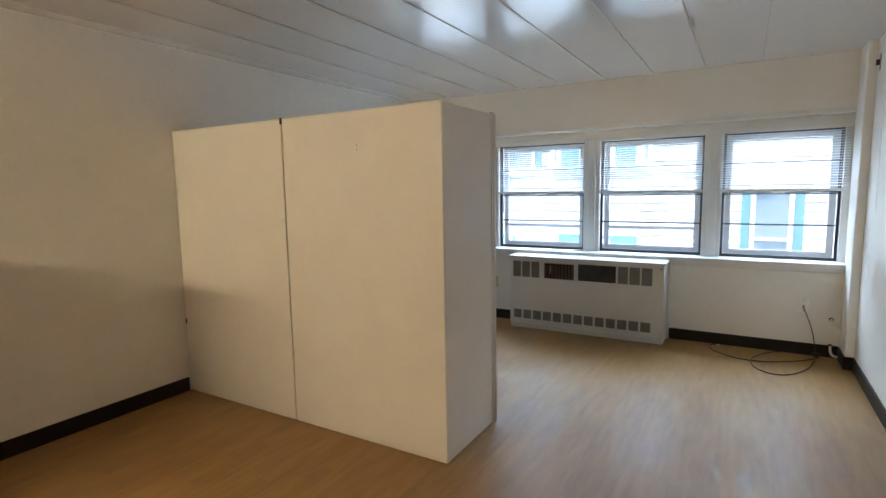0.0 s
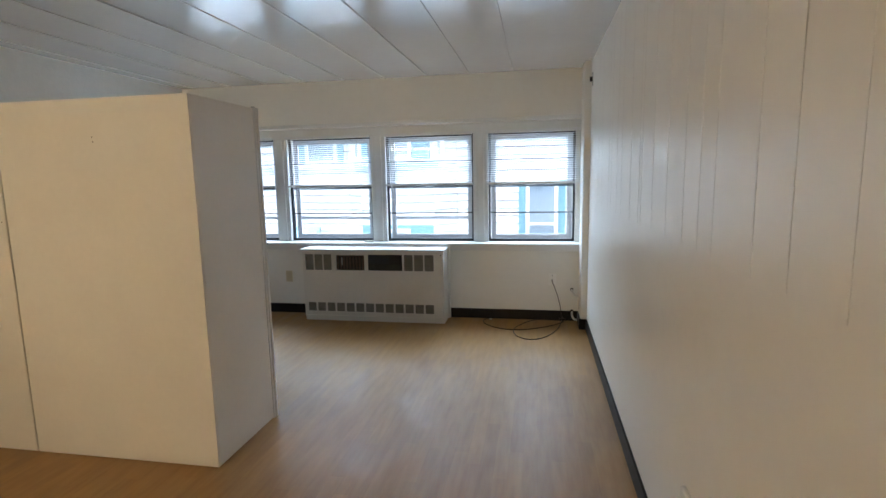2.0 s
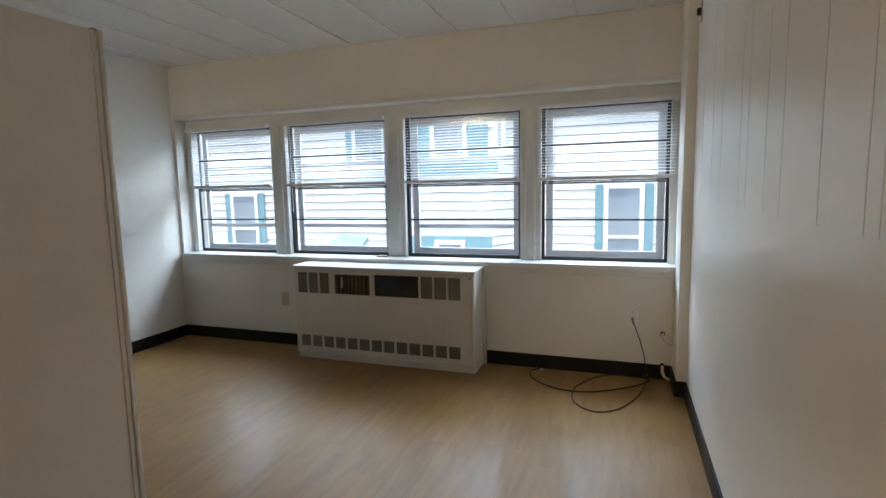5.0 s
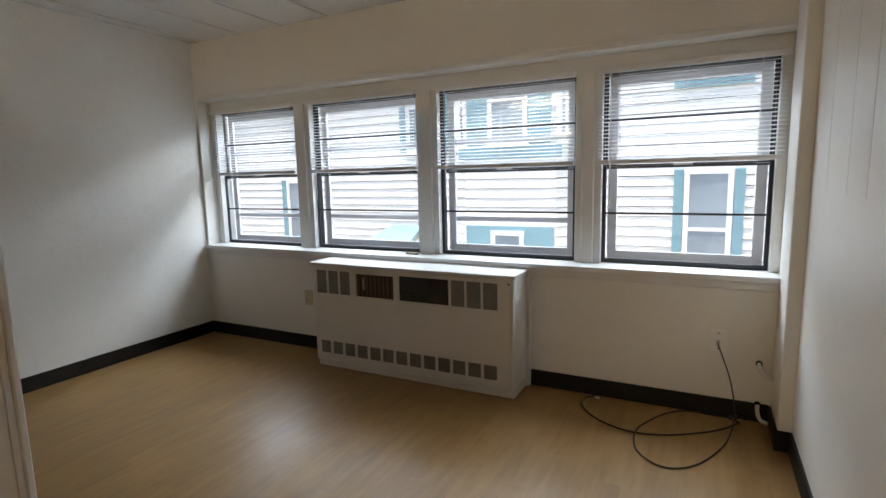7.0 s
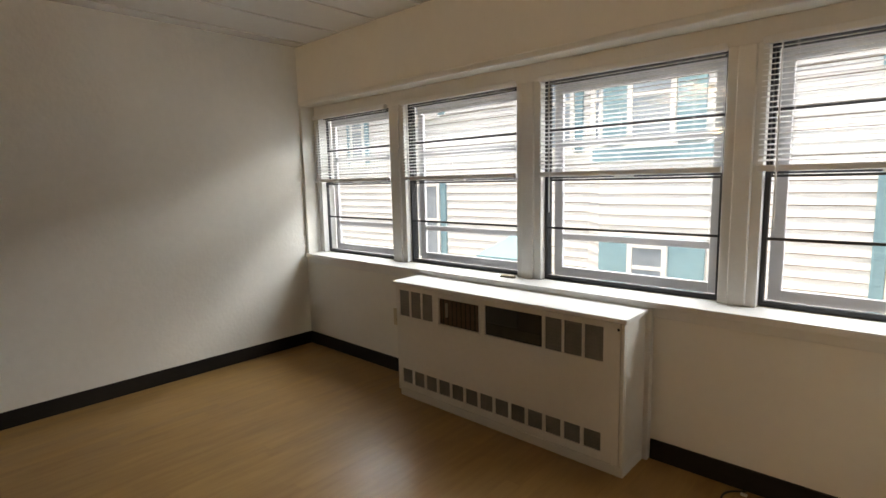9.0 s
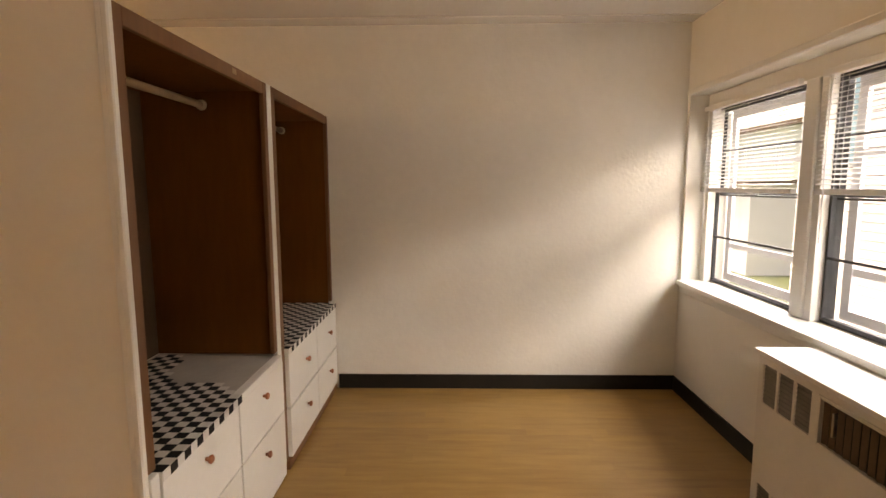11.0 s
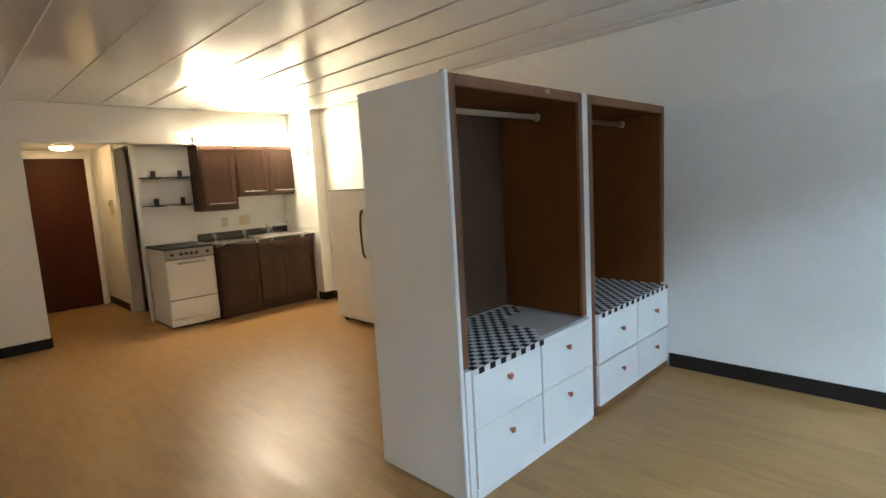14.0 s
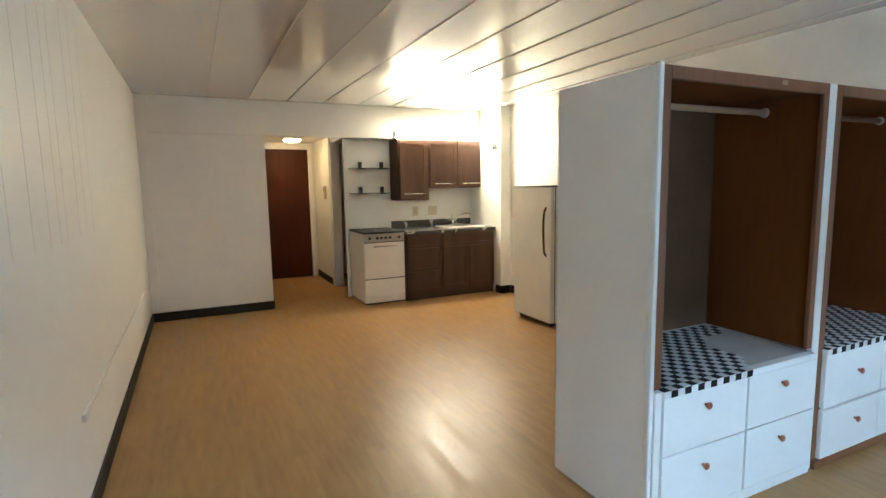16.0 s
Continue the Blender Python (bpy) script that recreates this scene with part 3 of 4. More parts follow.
    for a, b in xs:
        for z0, z1 in zs:
            d = part("drawer", box(-(a - b) / 2, (a - b) / 2, y0 - y1, 0, z0, z1, 0.004, 2), M_DRAWER, t, "white painted drawer front")
            d.location = ((a + b) / 2, y1, 0)
            knob(d, 0.012 if first else -0.03, (z0 + z1) / 2 + (0.055 if first else 0.032 - 0.014 * (z0 > 0.2)))
    # hanging rod
    bm = bmesh.new()
    add_cyl(bm, (-u + 0.03, 0, 1.765), (u - 0.03, 0, 1.765), 0.0155, n=18)
    part("hanging_rod", bm, M_ROD if first else M_BROWN, t, "round wooden hanging rod" if first else "dark hanging rod")
    for x in (-u + 0.03, u - 0.03):
        s = 1 if x < 0 else -1
        bm = bmesh.new()
        add_cyl(bm, (x, 0, 1.765), (x + s * 0.018, 0, 1.765), 0.024, 0.021, 18)
        part("rod_socket", bm, M_IVORY, t, "pale rod socket")


wardrobe(-0.735, -1.826, True)
wardrobe(-1.834, -2.9, False)


# ---- radiator cabinet ----
def heater():
    t = thing("heater_cabinet", (-0.74, 6.52, 0), "white enamelled room heater cabinet with grilles, under the windows", "heater")
    W0, W1 = -0.765, 0.700
    D = YW - 6.52
    bm = box(W0, W1, 0.006, D - 0.041, 0.055, 0.72, 0.004)
    part("body", bm, M_HEAT, t)
    # front panel around the openings
    zt0, zt1 = 0.528, 0.690
    cells = [(-0.735, -0.650), (-0.637, -0.552), (-0.540, -0.455), (-0.405, -0.105), (-0.070, 0.285), (0.302, 0.392), (0.405, 0.497), (0.510, 0.602)]
    xs = [W0] + [c for p in cells for c in p] + [0.68]
    bm = bmesh.new()
    for a, b in zip(xs[0::2], xs[1::2]):
        add_box(bm, a, b, -0.012, 0.004, zt0, zt1)
    low = [(-0.728 + i * 0.1032, -0.728 + i * 0.1032 + 0.086) for i in range(13)]
    xs = [W0] + [c for p in low for c in p] + [0.68]
    for a, b in zip(xs[0::2], xs[1::2]):
        add_box(bm, a, b, -0.012, 0.004, 0.098, 0.190)
    add_box(bm, W0, 0.68, -0.012, 0.004, zt1, 0.716)
    add_box(bm, W0, 0.68, -0.012, 0.004, 0.190, zt0)
    add_box(bm, W0, 0.68, -0.012, 0.004, 0.058, 0.098)
    part("front_panel", bm, M_HEAT, t, "white enamelled front panel")
    part("end_panel", box(0.6835, W1, -0.012, 0.004, 0.058, 0.716, 0.002), M_HEAT, t)
    for a, b in cells[:3] + cells[5:]:
        g = part("grille", box(a, b, -0.004, 0.003, zt0, zt1), M_MESH, t, "grey perforated grille")
        bm = bmesh.new()
        for i in range(9):
            z = zt0 + 0.012 + i * 0.0175
            add_box(bm, a, b, -0.0065, -0.004, z, z + 0.008)
        part("grille_insert", bm, M_MESH, g)
    for a, b in low:
        g = part("grille", box(a, b, -0.004, 0.003, 0.098, 0.190), M_MESH, t, "grey perforated grille")
        bm = bmesh.new()
        for i in range(6):
            z = 0.102 + i * 0.0148
            add_box(bm, a, b, -0.0065, -0.004, z, z + 0.007)
        part("grille_insert", bm, M_MESH, g)
    a, b = cells[3]
    # flat sheet behind the vanes, its dark colour is the opening's shade
    part("louver_back", box(a, b, 0.0, 0.004, zt0, zt1), M_OPENSHADE, t, "dark sheet, shade of the louver opening in its colour")
    bm = bmesh.new()
    frame_ring(bm, a - 0.012, b + 0.012, zt0 - 0.012, zt1 + 0.006, -0.018, -0.0125, 0.013)
    part("louver_frame", bm, M_HEAT, t, "white louver frame")
    for i in range(9):
        x = a + 0.018 + i * (b - a - 0.036) / 8
        vane = part("louver_vane", box(-0.009, 0.009, -0.0015, 0.0015, zt0 + 0.004, zt1 - 0.004), M_LOUVER, t, "brown louver vane")
        vane.matrix_basis = pose(x, -0.006, 0, 0, 0, 35)
    part("louver_lever", box(a + 0.06, a + 0.068, -0.02, -0.004, zt0 + 0.05, zt1 - 0.03, 0.002), M_STEEL, t, "small steel lever")
    a, b = cells[4]
    # the bay's depth is only painted: a sheet coloured as dark as its shade
    part("control_bay", box(a, b, 0.0, 0.004, zt0, zt1), M_OPENSHADE, t, "dark sheet, shade of the control bay in its colour")
    part("control_box", box(a + 0.005, a + 0.21, -0.009, -0.001, zt0 + 0.07, zt1 - 0.005, 0.002), M_BLACK, t, "black control box")
    part("control_plate", box(a + 0.012, b - 0.01, -0.006, -0.001, zt0 + 0.008, zt0 + 0.062, 0.002), M_BAY, t, "dull grey-brown plate")
    part("toe_base", box(W0 + 0.002, W1, -0.002, D - 0.041, 0.0, 0.054, 0.003), M_HEAT, t, "white base")
    part("toe_strip", box(W0, W1 - 0.01, -0.015, -0.003, 0.045, 0.056, 0.002), M_HEAT, t)
    part("top_cover", box(W0 - 0.022, W1 + 0.012, -0.024, D - 0.041, 0.722, 0.742, 0.004, 2), M_TRIM, t, "white top cover")
    bm = bmesh.new()
    add_cyl(bm, (0.672, -0.016, 0.69), (0.672, -0.011, 0.69), 0.006, n=10)
    part("screw", bm, M_BLACK, t)
    part("wall_collar", box(W0 - 0.01, W1 + 0.022, D - 0.040, D, 0.0, 0.744, 0.003), M_HEAT, t, "white collar against the wall")


heater()


def plate(name, at, w, h, turn, mat, label, kind="outlet"):
    t = thing(name, at, label, "switch" if kind == "switch" else "outlet", turn=turn)
    part("cover_plate", box(-w / 2, w / 2, -0.006, 0, -h / 2, h / 2, 0.002, 2), mat, t)
    if kind == "cable":
        for z in (-0.042, 0.042):
            part("screw", add_cyl(bmesh.new(), (0, -0.0075, z), (0, -0.005, z), 0.004, n=10), M_BLACK, t, "dark screw head")
        part("socket", add_cyl(bmesh.new(), (0, -0.012, -0.004), (0, -0.005, -0.004), 0.010, n=6), M_STEEL, t, "metal threaded socket")
        return t
    n = 2 if w > 0.1 else 1
    for i in range(n):
        x = (i - (n - 1) / 2) * 0.046
        if kind == "outlet":
            for z in (-0.02, 0.02):
                part("socket", box(x - 0.013, x + 0.013, -0.0085, -0.005, z - 0.014, z + 0.014, 0.003), mat, t)
                bm = box(x - 0.0065, x - 0.0045, -0.0092, -0.0084, z - 0.005, z + 0.006)
                add_box(bm, x + 0.0045, x + 0.0065, -0.0092, -0.0084, z - 0.005, z + 0.006)
                part("slots", bm, M_BLACK, t)
        else:
            part("toggle", box(x - 0.004, x + 0.004, -0.016, -0.005, -0.010, 0.012, 0.002), mat, t)
    return t


plate("cable_socket", (1.008, YW, 0.414), 0.075, 0.118, 0, M_PLATE, "white wall plate with a cable screwed in", "cable")
plate("wall_outlet", (-1.80, YW, 0.403), 0.075, 0.12, 0, M_IVORY, "ivory wall outlet beside the heater")
plate("wall_outlet", (-1.905, ALC, 1.087), 0.08, 0.125, 180, M_IVORY, "ivory wall outlet above the kitchen counter")
plate("wall_switch", (-2.165, ALC, 1.09), 0.13, 0.125, 180, M_IVORY, "ivory double switch plate above the kitchen counter", "switch")

# small object on the sill
t = thing("latch_box", (-0.905, 6.86, SILL), "small grey plastic box lying on the window sill", "box")
part("case", box(-0.045, 0.045, -0.014, 0.014, 0, 0.014, 0.004, 2), M_IVORY, t, "beige plastic case")
part("base", box(-0.047, 0.047, -0.0155, 0.0155, 0.0, 0.005, 0.001), M_BLACK, t, "dark base")


def cable():
    t = thing("coaxial_cable", (1.10, 6.60, 0), "brown cable plugged into the outlet and coiled on the floor", "cable")
    o = Vector((1.10, 6.60, 0))
    drop = [(1.005, 6.757, 0.414), (1.012, 6.735, 0.392), (1.035, 6.73, 0.33), (1.066, 6.728, 0.24), (1.088, 6.722, 0.14), (1.10, 6.715, 0.05), (1.108, 6.70, 0.008)]
    loop1 = [(1.127, 6.715, 0.006), (1.04, 6.60, 0.006), (0.943, 6.515, 0.006), (0.80, 6.425, 0.006), (0.663, 6.385, 0.006), (0.55, 6.40, 0.006), (0.458, 6.448, 0.006), (0.375, 6.53, 0.006), (0.335, 6.62, 0.006), (0.338, 6.70, 0.006), (0.40, 6.755, 0.008)]
    loop2 = [(1.09, 6.742, 0.010), (1.0, 6.752, 0.006), (0.91, 6.757, 0.006), (0.84, 6.735, 0.006), (0.76, 6.655, 0.006), (0.697, 6.545, 0.006), (0.655, 6.43, 0.011), (0.648, 6.32, 0.006), (0.68, 6.20, 0.006), (0.765, 6.118, 0.006), (0.857, 6.125, 0.006), (0.95, 6.22, 0.006), (1.035, 6.40, 0.006), (1.075, 6.55, 0.010), (1.10, 6.72, 0.018)]
    for nm, pts, r in (("hanging_run", drop, 0.0035), ("floor_loop", loop1, 0.0042), ("floor_loop", loop2, 0.0042)):
        part(nm, tube_along(bmesh.new(), [Vector(p) - o for p in smooth_path(pts, 9)], r), M_CORD, t)
    bm = bmesh.new()
    add_cyl(bm, (-0.096, 0.173, 0.411), (-0.096, 0.148, 0.408), 0.0075, n=8)
    add_cyl(bm, (-0.096, 0.150, 0.408), (-0.094, 0.138, 0.391), 0.006, 0.004, 10)
    part("connector", bm, M_STEEL, t, "metal screw-on cable connector")
    part("tag", box(-0.715, -0.69, 0.12, 0.135, 0.001, 0.010, 0.002), M_TRIM, t, "small white cable clip")
    bm = bmesh.new()
    rr = random.Random(3)
    pts = [(rr.uniform(-0.03, 0.05), rr.uniform(0.07, 0.13), rr.uniform(0.006, 0.05)) for _ in range(12)]
    part("tangle", tube_along(bm, smooth_path(pts, 6), 0.003), M_CORD, t, "tangled cable end")


cable()

for pts, lab in (([(1.198, 6.765, 0.318), (1.198, 6.745, 0.310), (1.206, 6.735, 0.288), (1.232, 6.73, 0.268), (1.261, 6.728, 0.258)], "white elbow pipe stub from the wall to the corner boxing"),
                 ([(1.200, 6.750, 0.104), (1.202, 6.738, 0.062), (1.215, 6.722, 0.034), (1.245, 6.705, 0.028)], "white pipe elbow over the black baseboard")):
    t = thing("radiator_pipe", (1.21, 6.74, 0), lab, "pipe")
    part("elbow", tube_along(bmesh.new(), [Vector(p) - Vector((1.21, 6.74, 0)) for p in smooth_path(pts, 6)], 0.010, 12), M_TRIM, t)
    a = Vector(pts[0]) - Vector((1.21, 6.74, 0))
    part("collar", add_cyl(bmesh.new(), a - Vector((0, 0.004, 0)), a + Vector((0, 0.008, 0)), 0.015, n=14), M_SHADE_COLLAR, t, "dark pipe collar")

t = thing("wall_bracket", (XR - 0.009, 6.385, 2.20), "small dark metal bracket on the grooved wall near the ceiling", "bracket")
part("plate", box(-0.004, 0, -0.02, 0.02, 0, 0.11, 0.001), M_STEEL, t)
part("hook", box(-0.026, -0.004, -0.007, 0.007, 0.035, 0.075, 0.003), M_BLACK, t)


# ---- kitchenette ----
KF = -0.05


def shaker(name, parent, x0, x1, z0, z1, y, mat=M_KWOOD, rail=0.055, pull=None):
    """Panelled front facing +y at y."""
    bm = bmesh.new()
    frame_ring(bm, x0, x1, z0, z1, y, y + 0.019, rail, rail, 0.002)
    add_box(bm, x0 + rail - 0.002, x1 - rail + 0.002, y, y + 0.010, z0 + rail - 0.002, z1 - rail + 0.002)
    d = part(name, bm, mat, parent, "dark walnut framed " + name.replace("_", " "))
    if pull:
        a, b, z = pull
        bm = bmesh.new()
        add_cyl(bm, (a, y + 0.042, z), (b, y + 0.042, z), 0.006, n=10)
        for x in (a + 0.025, b - 0.025):
            add_cyl(bm, (x, y + 0.018, z), (x, y + 0.042, z), 0.0045, n=8)
        part("pull", bm, M_CHROME, d, "long brushed bar pull")
    return d


def base_cabinet(x0, x1, layout, label):
    t = thing("base_cabinet", ((x0 + x1) / 2, ALC, 0), label, "kitchen cabinet", "kitchen base cabinets")
    u, D = (x1 - x0) / 2, KF - ALC
    part("body", box(-u + 0.001, u - 0.001, 0.002, D - 0.020, 0.10, 0.838, 0.001), M_KWOOD, t)
    part("toe_kick", box(-u + 0.001, u - 0.001, 0.02, D - 0.045, 0, 0.099), M_KWOOD, t, "dark recessed toe kick")
    for nm, a, b, z0, z1 in layout:
        shaker(nm, t, a, b, z0, z1, D - 0.0195, rail=0.03 if "drawer" in nm else 0.05)


base_cabinet(-1.978, -1.492, [("drawer_front", -0.225, 0.225, 0.665, 0.828), ("drawer_front", -0.225, 0.225, 0.375, 0.655), ("drawer_front", -0.225, 0.225, 0.115, 0.365)], "dark walnut drawer cabinet beside the range")
base_cabinet(-2.755, -1.982, [("drawer_front", -0.365, 0.372, 0.665, 0.828), ("door", -0.365, 0.0, 0.115, 0.655), ("door", 0.006, 0.372, 0.115, 0.655)], "dark walnut sink cabinet with two doors")


def countertop():
    t = thing("countertop", (-2.12, ALC, 0.84), "black marbled laminate worktop with a backsplash", "worktop")
    part("slab", box(-0.645, 0.63, 0.001, 0.715, 0.0, 0.036, 0.005, 2), M_COUNTER, t)
    part("backsplash", box(-0.637, 0.57, 0.001, 0.021, 0.037, 0.125, 0.003), M_COUNTER, t, "black marbled backsplash")
    s = thing("kitchen_sink", (-2.42, -0.40, 0.876), "pale enamelled drop-in kitchen sink set in the worktop", "sink")
    bm = bmesh.new()
    add_box(bm, -0.27, 0.27, -0.24, -0.17, 0.0005, 0.010, 0.004)
    add_box(bm, -0.27, 0.27, 0.19, 0.22, 0.0005, 0.010, 0.004)
    add_box(bm, -0.27, -0.24, -0.17, 0.19, 0.0005, 0.010, 0.004)
    add_box(bm, 0.24, 0.27, -0.17, 0.19, 0.0005, 0.010, 0.004)
    part("rim", bm, M_APPL, s)
    bm = box(-0.238, 0.238, -0.168, 0.188, 0.0005, 0.003)
    part("bowl", bm, M_STEEL, s, "steel basin")
    f = thing("faucet", (-2.44, -0.60, 0.886), "chrome kitchen faucet with a curved spout and lever", "faucet")
    part("base", box(-0.09, 0.09, -0.022, 0.022, 0, 0.014, 0.006, 2), M_CHROME, f)
    bm = bmesh.new()
    add_cyl(bm, (0.03, 0, 0.012), (0.03, 0, 0.075), 0.019, 0.015, 14)
    part("stem", bm, M_CHROME, f)
    part("lever", tube_along(bmesh.new(), smooth_path([(0.03, 0, 0.07), (0.045, 0.005, 0.105), (0.05, 0.01, 0.14)], 5), 0.008), M_CHROME, f)
    part("spout", tube_along(bmesh.new(), smooth_path([(0.02, 0, 0.05), (-0.03, 0.04, 0.10), (-0.09, 0.10, 0.15), (-0.15, 0.16, 0.155), (-0.165, 0.175, 0.135)], 6), 0.009), M_CHROME, f)


countertop()


def wall_cabinet(x0, x1, z0, z1, doors, label):
    t = thing("wall_cabinet", ((x0 + x1) / 2, ALC, z0), label, "kitchen cabinet", "kitchen wall cabinets")
    u, D, h = (x1 - x0) / 2, 0.32, z1 - z0
    part("body", box(-u + 0.001, u - 0.001, 0.002, D - 0.020, 0, h, 0.001), M_KWOOD, t)
    for a, b, pull in doors:
        shaker("door", t, a, b, 0.012, h - 0.012, D - 0.0195, pull=pull)


wall_cabinet(-1.985, -1.552, 1.245, 2.032, [(-0.195, 0.195, (-0.155, 0.155, 0.085))], "tall dark walnut wall cabinet with one door")
wall_cabinet(-2.82, -1.989, 1.395, 2.032, [(-0.40, -0.004, (-0.345, -0.06, 0.062)), (0.004, 0.40, (0.06, 0.345, 0.062))], "dark walnut wall cabinet with two doors over the sink")


def tube_light():
    t = thing("tube_light", (-2.18, YK + 0.0185, HB + 0.028), "lit fluorescent strip light mounted on the beam over the cabinets", "ceiling light")
    part("housing", box(-0.65, 0.65, 0.0, 0.03, -0.03, 0.07, 0.004), M_APPL, t, "white metal housing")
    # added cover that keeps the tube's glow off the beam above it
    part("top_cover", box(-0.65, 0.65, 0.03, 0.092, 0.071, 0.078, 0.002), M_APPL, t, "white metal cover added to shade the beam and ceiling")
    part("end_cap", box(0.64, 0.645, 0.031, 0.060, -0.015, 0.055, 0.002), M_APPL, t)
    part("end_cap", box(-0.645, -0.64, 0.031, 0.060, -0.015, 0.055, 0.002), M_APPL, t)
    part("diffuser", box(-0.638, 0.638, 0.031, 0.085, -0.030, 0.070, 0.018, 3), M_TUBE, t, "glowing warm white diffuser")


tube_light()
t = thing("wall_sconce", (-2.76, -0.01, 1.86), "small white wall light fitting on the chase beside the cabinets", "wall light")
part("base", box(0, 0.012, -0.03, 0.03, 0.0, 0.12, 0.004), M_APPL, t)
bm = bmesh.new()
bmesh.ops.create_uvsphere(bm, u_segments=20, v_segments=12, radius=0.04, matrix=Matrix.Translation((0.045, 0, 0.065)) @ Matrix.Diagonal((0.8, 0.9, 1.25, 1)))
for f_ in bm.faces:
    f_.smooth = True
part("globe", bm, M_APPL, t, "white glass globe, unlit")


def shelf(z):
    t = thing("wall_shelf", (-1.27, ALC, z), "thin dark glass wall shelf with black clamps", "shelf", "wall shelves over the range")
    part("board", box(-0.285, 0.285, 0.004, 0.15, 0, 0.007, 0.002), M_BLACK, t, "dark glass board")
    for x in (-0.16, 0.13):
        b = part("clamp", box(x - 0.022, x + 0.022, 0.0, 0.03, 0.007, 0.085, 0.003), M_BLACK, t, "black metal clamp")
        part("clamp_foot", box(x - 0.05, x + 0.05, 0.0, 0.13, -0.009, -0.0005, 0.002), M_BLACK, b)


shelf(1.345)
shelf(1.665)


def stove():
    t = thing("kitchen_range", (-1.226, ALC, 0), "white electric kitchen range with steel controls and black cooktop", "stove")
    u, D = 0.258, 0.645
    part("body", box(-u, u, 0.005, D - 0.03, 0.02, 0.865, 0.004), M_APPL, t)
    part("cooktop", box(-u - 0.004, u + 0.004, 0.005, D + 0.006, 0.866, 0.890, 0.003), M_TILEB, t, "black enamelled cooktop")
    for x, y, r in ((-0.12, 0.20, 0.075), (0.12, 0.20, 0.095), (-0.12, 0.45, 0.095), (0.12, 0.45, 0.075)):
        bm = bmesh.new()
        for k in range(4):
            rr = r - 0.005 - k * 0.018
            tube_along(bm, [(x + rr * math.cos(a * math.pi / 14), y + rr * math.sin(a * math.pi / 14), 0.893) for a in range(28)], 0.006, 6)
        part("burner", bm, M_BLACK, t, "black coil burner")
    cp = part("control_panel", box(-u, u, D - 0.03, D + 0.004, 0.765, 0.865, 0.004), M_STEEL, t, "brushed steel control panel")
    for x in (0.19, 0.095, 0.042, -0.012, -0.066, -0.185):
        bm = bmesh.new()
        add_cyl(bm, (x, D + 0.002, 0.815), (x, D + 0.024, 0.815), 0.019, 0.016, 16)
        add_box(bm, x - 0.003, x + 0.003, D + 0.02, D + 0.029, 0.800, 0.830, 0.001)
        part("knob", bm, M_BLACK, cp, "black control knob")
    # black strips over the white body stand in for shade in the gaps
    part("gap_shade_strip", box(-u + 0.004, u - 0.004, D - 0.03, D - 0.006, 0.7555, 0.7645), M_BLACK, t, "black strip as shade in the gap above the oven door")
    part("gap_shade_strip", box(-u + 0.004, u - 0.004, D - 0.03, D - 0.008, 0.3085, 0.3175), M_BLACK, t, "black strip as shade in the gap below the oven door")
    d = part("oven_door", box(-u + 0.002, u - 0.002, D - 0.03, D, 0.318, 0.755, 0.006, 2), M_APPL, t)
    bm = bmesh.new()
    add_cyl(bm, (-0.15, D + 0.032, 0.715), (0.15, D + 0.032, 0.715), 0.009, n=12)
    for x in (-0.13, 0.13):
        add_cyl(bm, (x, D - 0.002, 0.715), (x, D + 0.032, 0.715), 0.007, n=8)
    part("handle", bm, M_STEEL, d, "steel door handle")
    part("drawer", box(-u + 0.002, u - 0.002, D - 0.03, D - 0.002, 0.10, 0.308, 0.006, 2), M_APPL, t, "white storage drawer")
    part("kick_panel", box(-u + 0.002, u - 0.002, D - 0.03, D - 0.012, 0.02, 0.096, 0.003), M_APPL, t)
    # black block in place of the shaded gap at the floor
    part("base", box(-u + 0.01, u - 0.01, 0.03, D - 0.04, 0.0, 0.019), M_BLACK, t, "black block as shade in the gap under the range")


stove()


def fridge():
    t = thing("refrigerator", (XL + 0.02, 1.46, 0), "ivory single-door refrigerator with a dark curved handle", "refrigerator")
    part("body", box(0.0, 0.56, -0.30, 0.33, 0.045, 1.40, 0.008, 2), M_FRIDGE, t)
    part("gasket", box(0.56, 0.572, -0.295, 0.325, 0.055, 1.39), M_BLACK, t, "dark door gasket")
    d = part("door", box(0.572, 0.625, -0.305, 0.335, 0.05, 1.398, 0.012, 3), M_FRIDGE, t, "ivory door, slightly worn")
    part("top_trim", box(0.0, 0.628, -0.307, 0.337, 1.400, 1.410, 0.002), M_GREYIN, t, "dark top trim")
    pts = [(0.622, 0.262, 1.20), (0.650, 0.264, 1.16), (0.668, 0.274, 1.05), (0.672, 0.280, 0.95), (0.664, 0.274, 0.85), (0.648, 0.264, 0.76), (0.622, 0.262, 0.72)]
    part("handle", tube_along(bmesh.new(), smooth_path(pts, 6), 0.011), M_GREYIN, d, "dark curved handle")
    for y in (-0.25, 0.27):
        for x in (0.06, 0.56):
            part("foot", add_cyl(bmesh.new(), (x, y, 0), (x, y, 0.046), 0.018, n=10), M_BLACK, t, "black foot")
    part("kick_grille", box(0.54, 0.56, -0.29, 0.31, 0.012, 0.048), M_BLACK, t, "dark kick grille")


fridge()


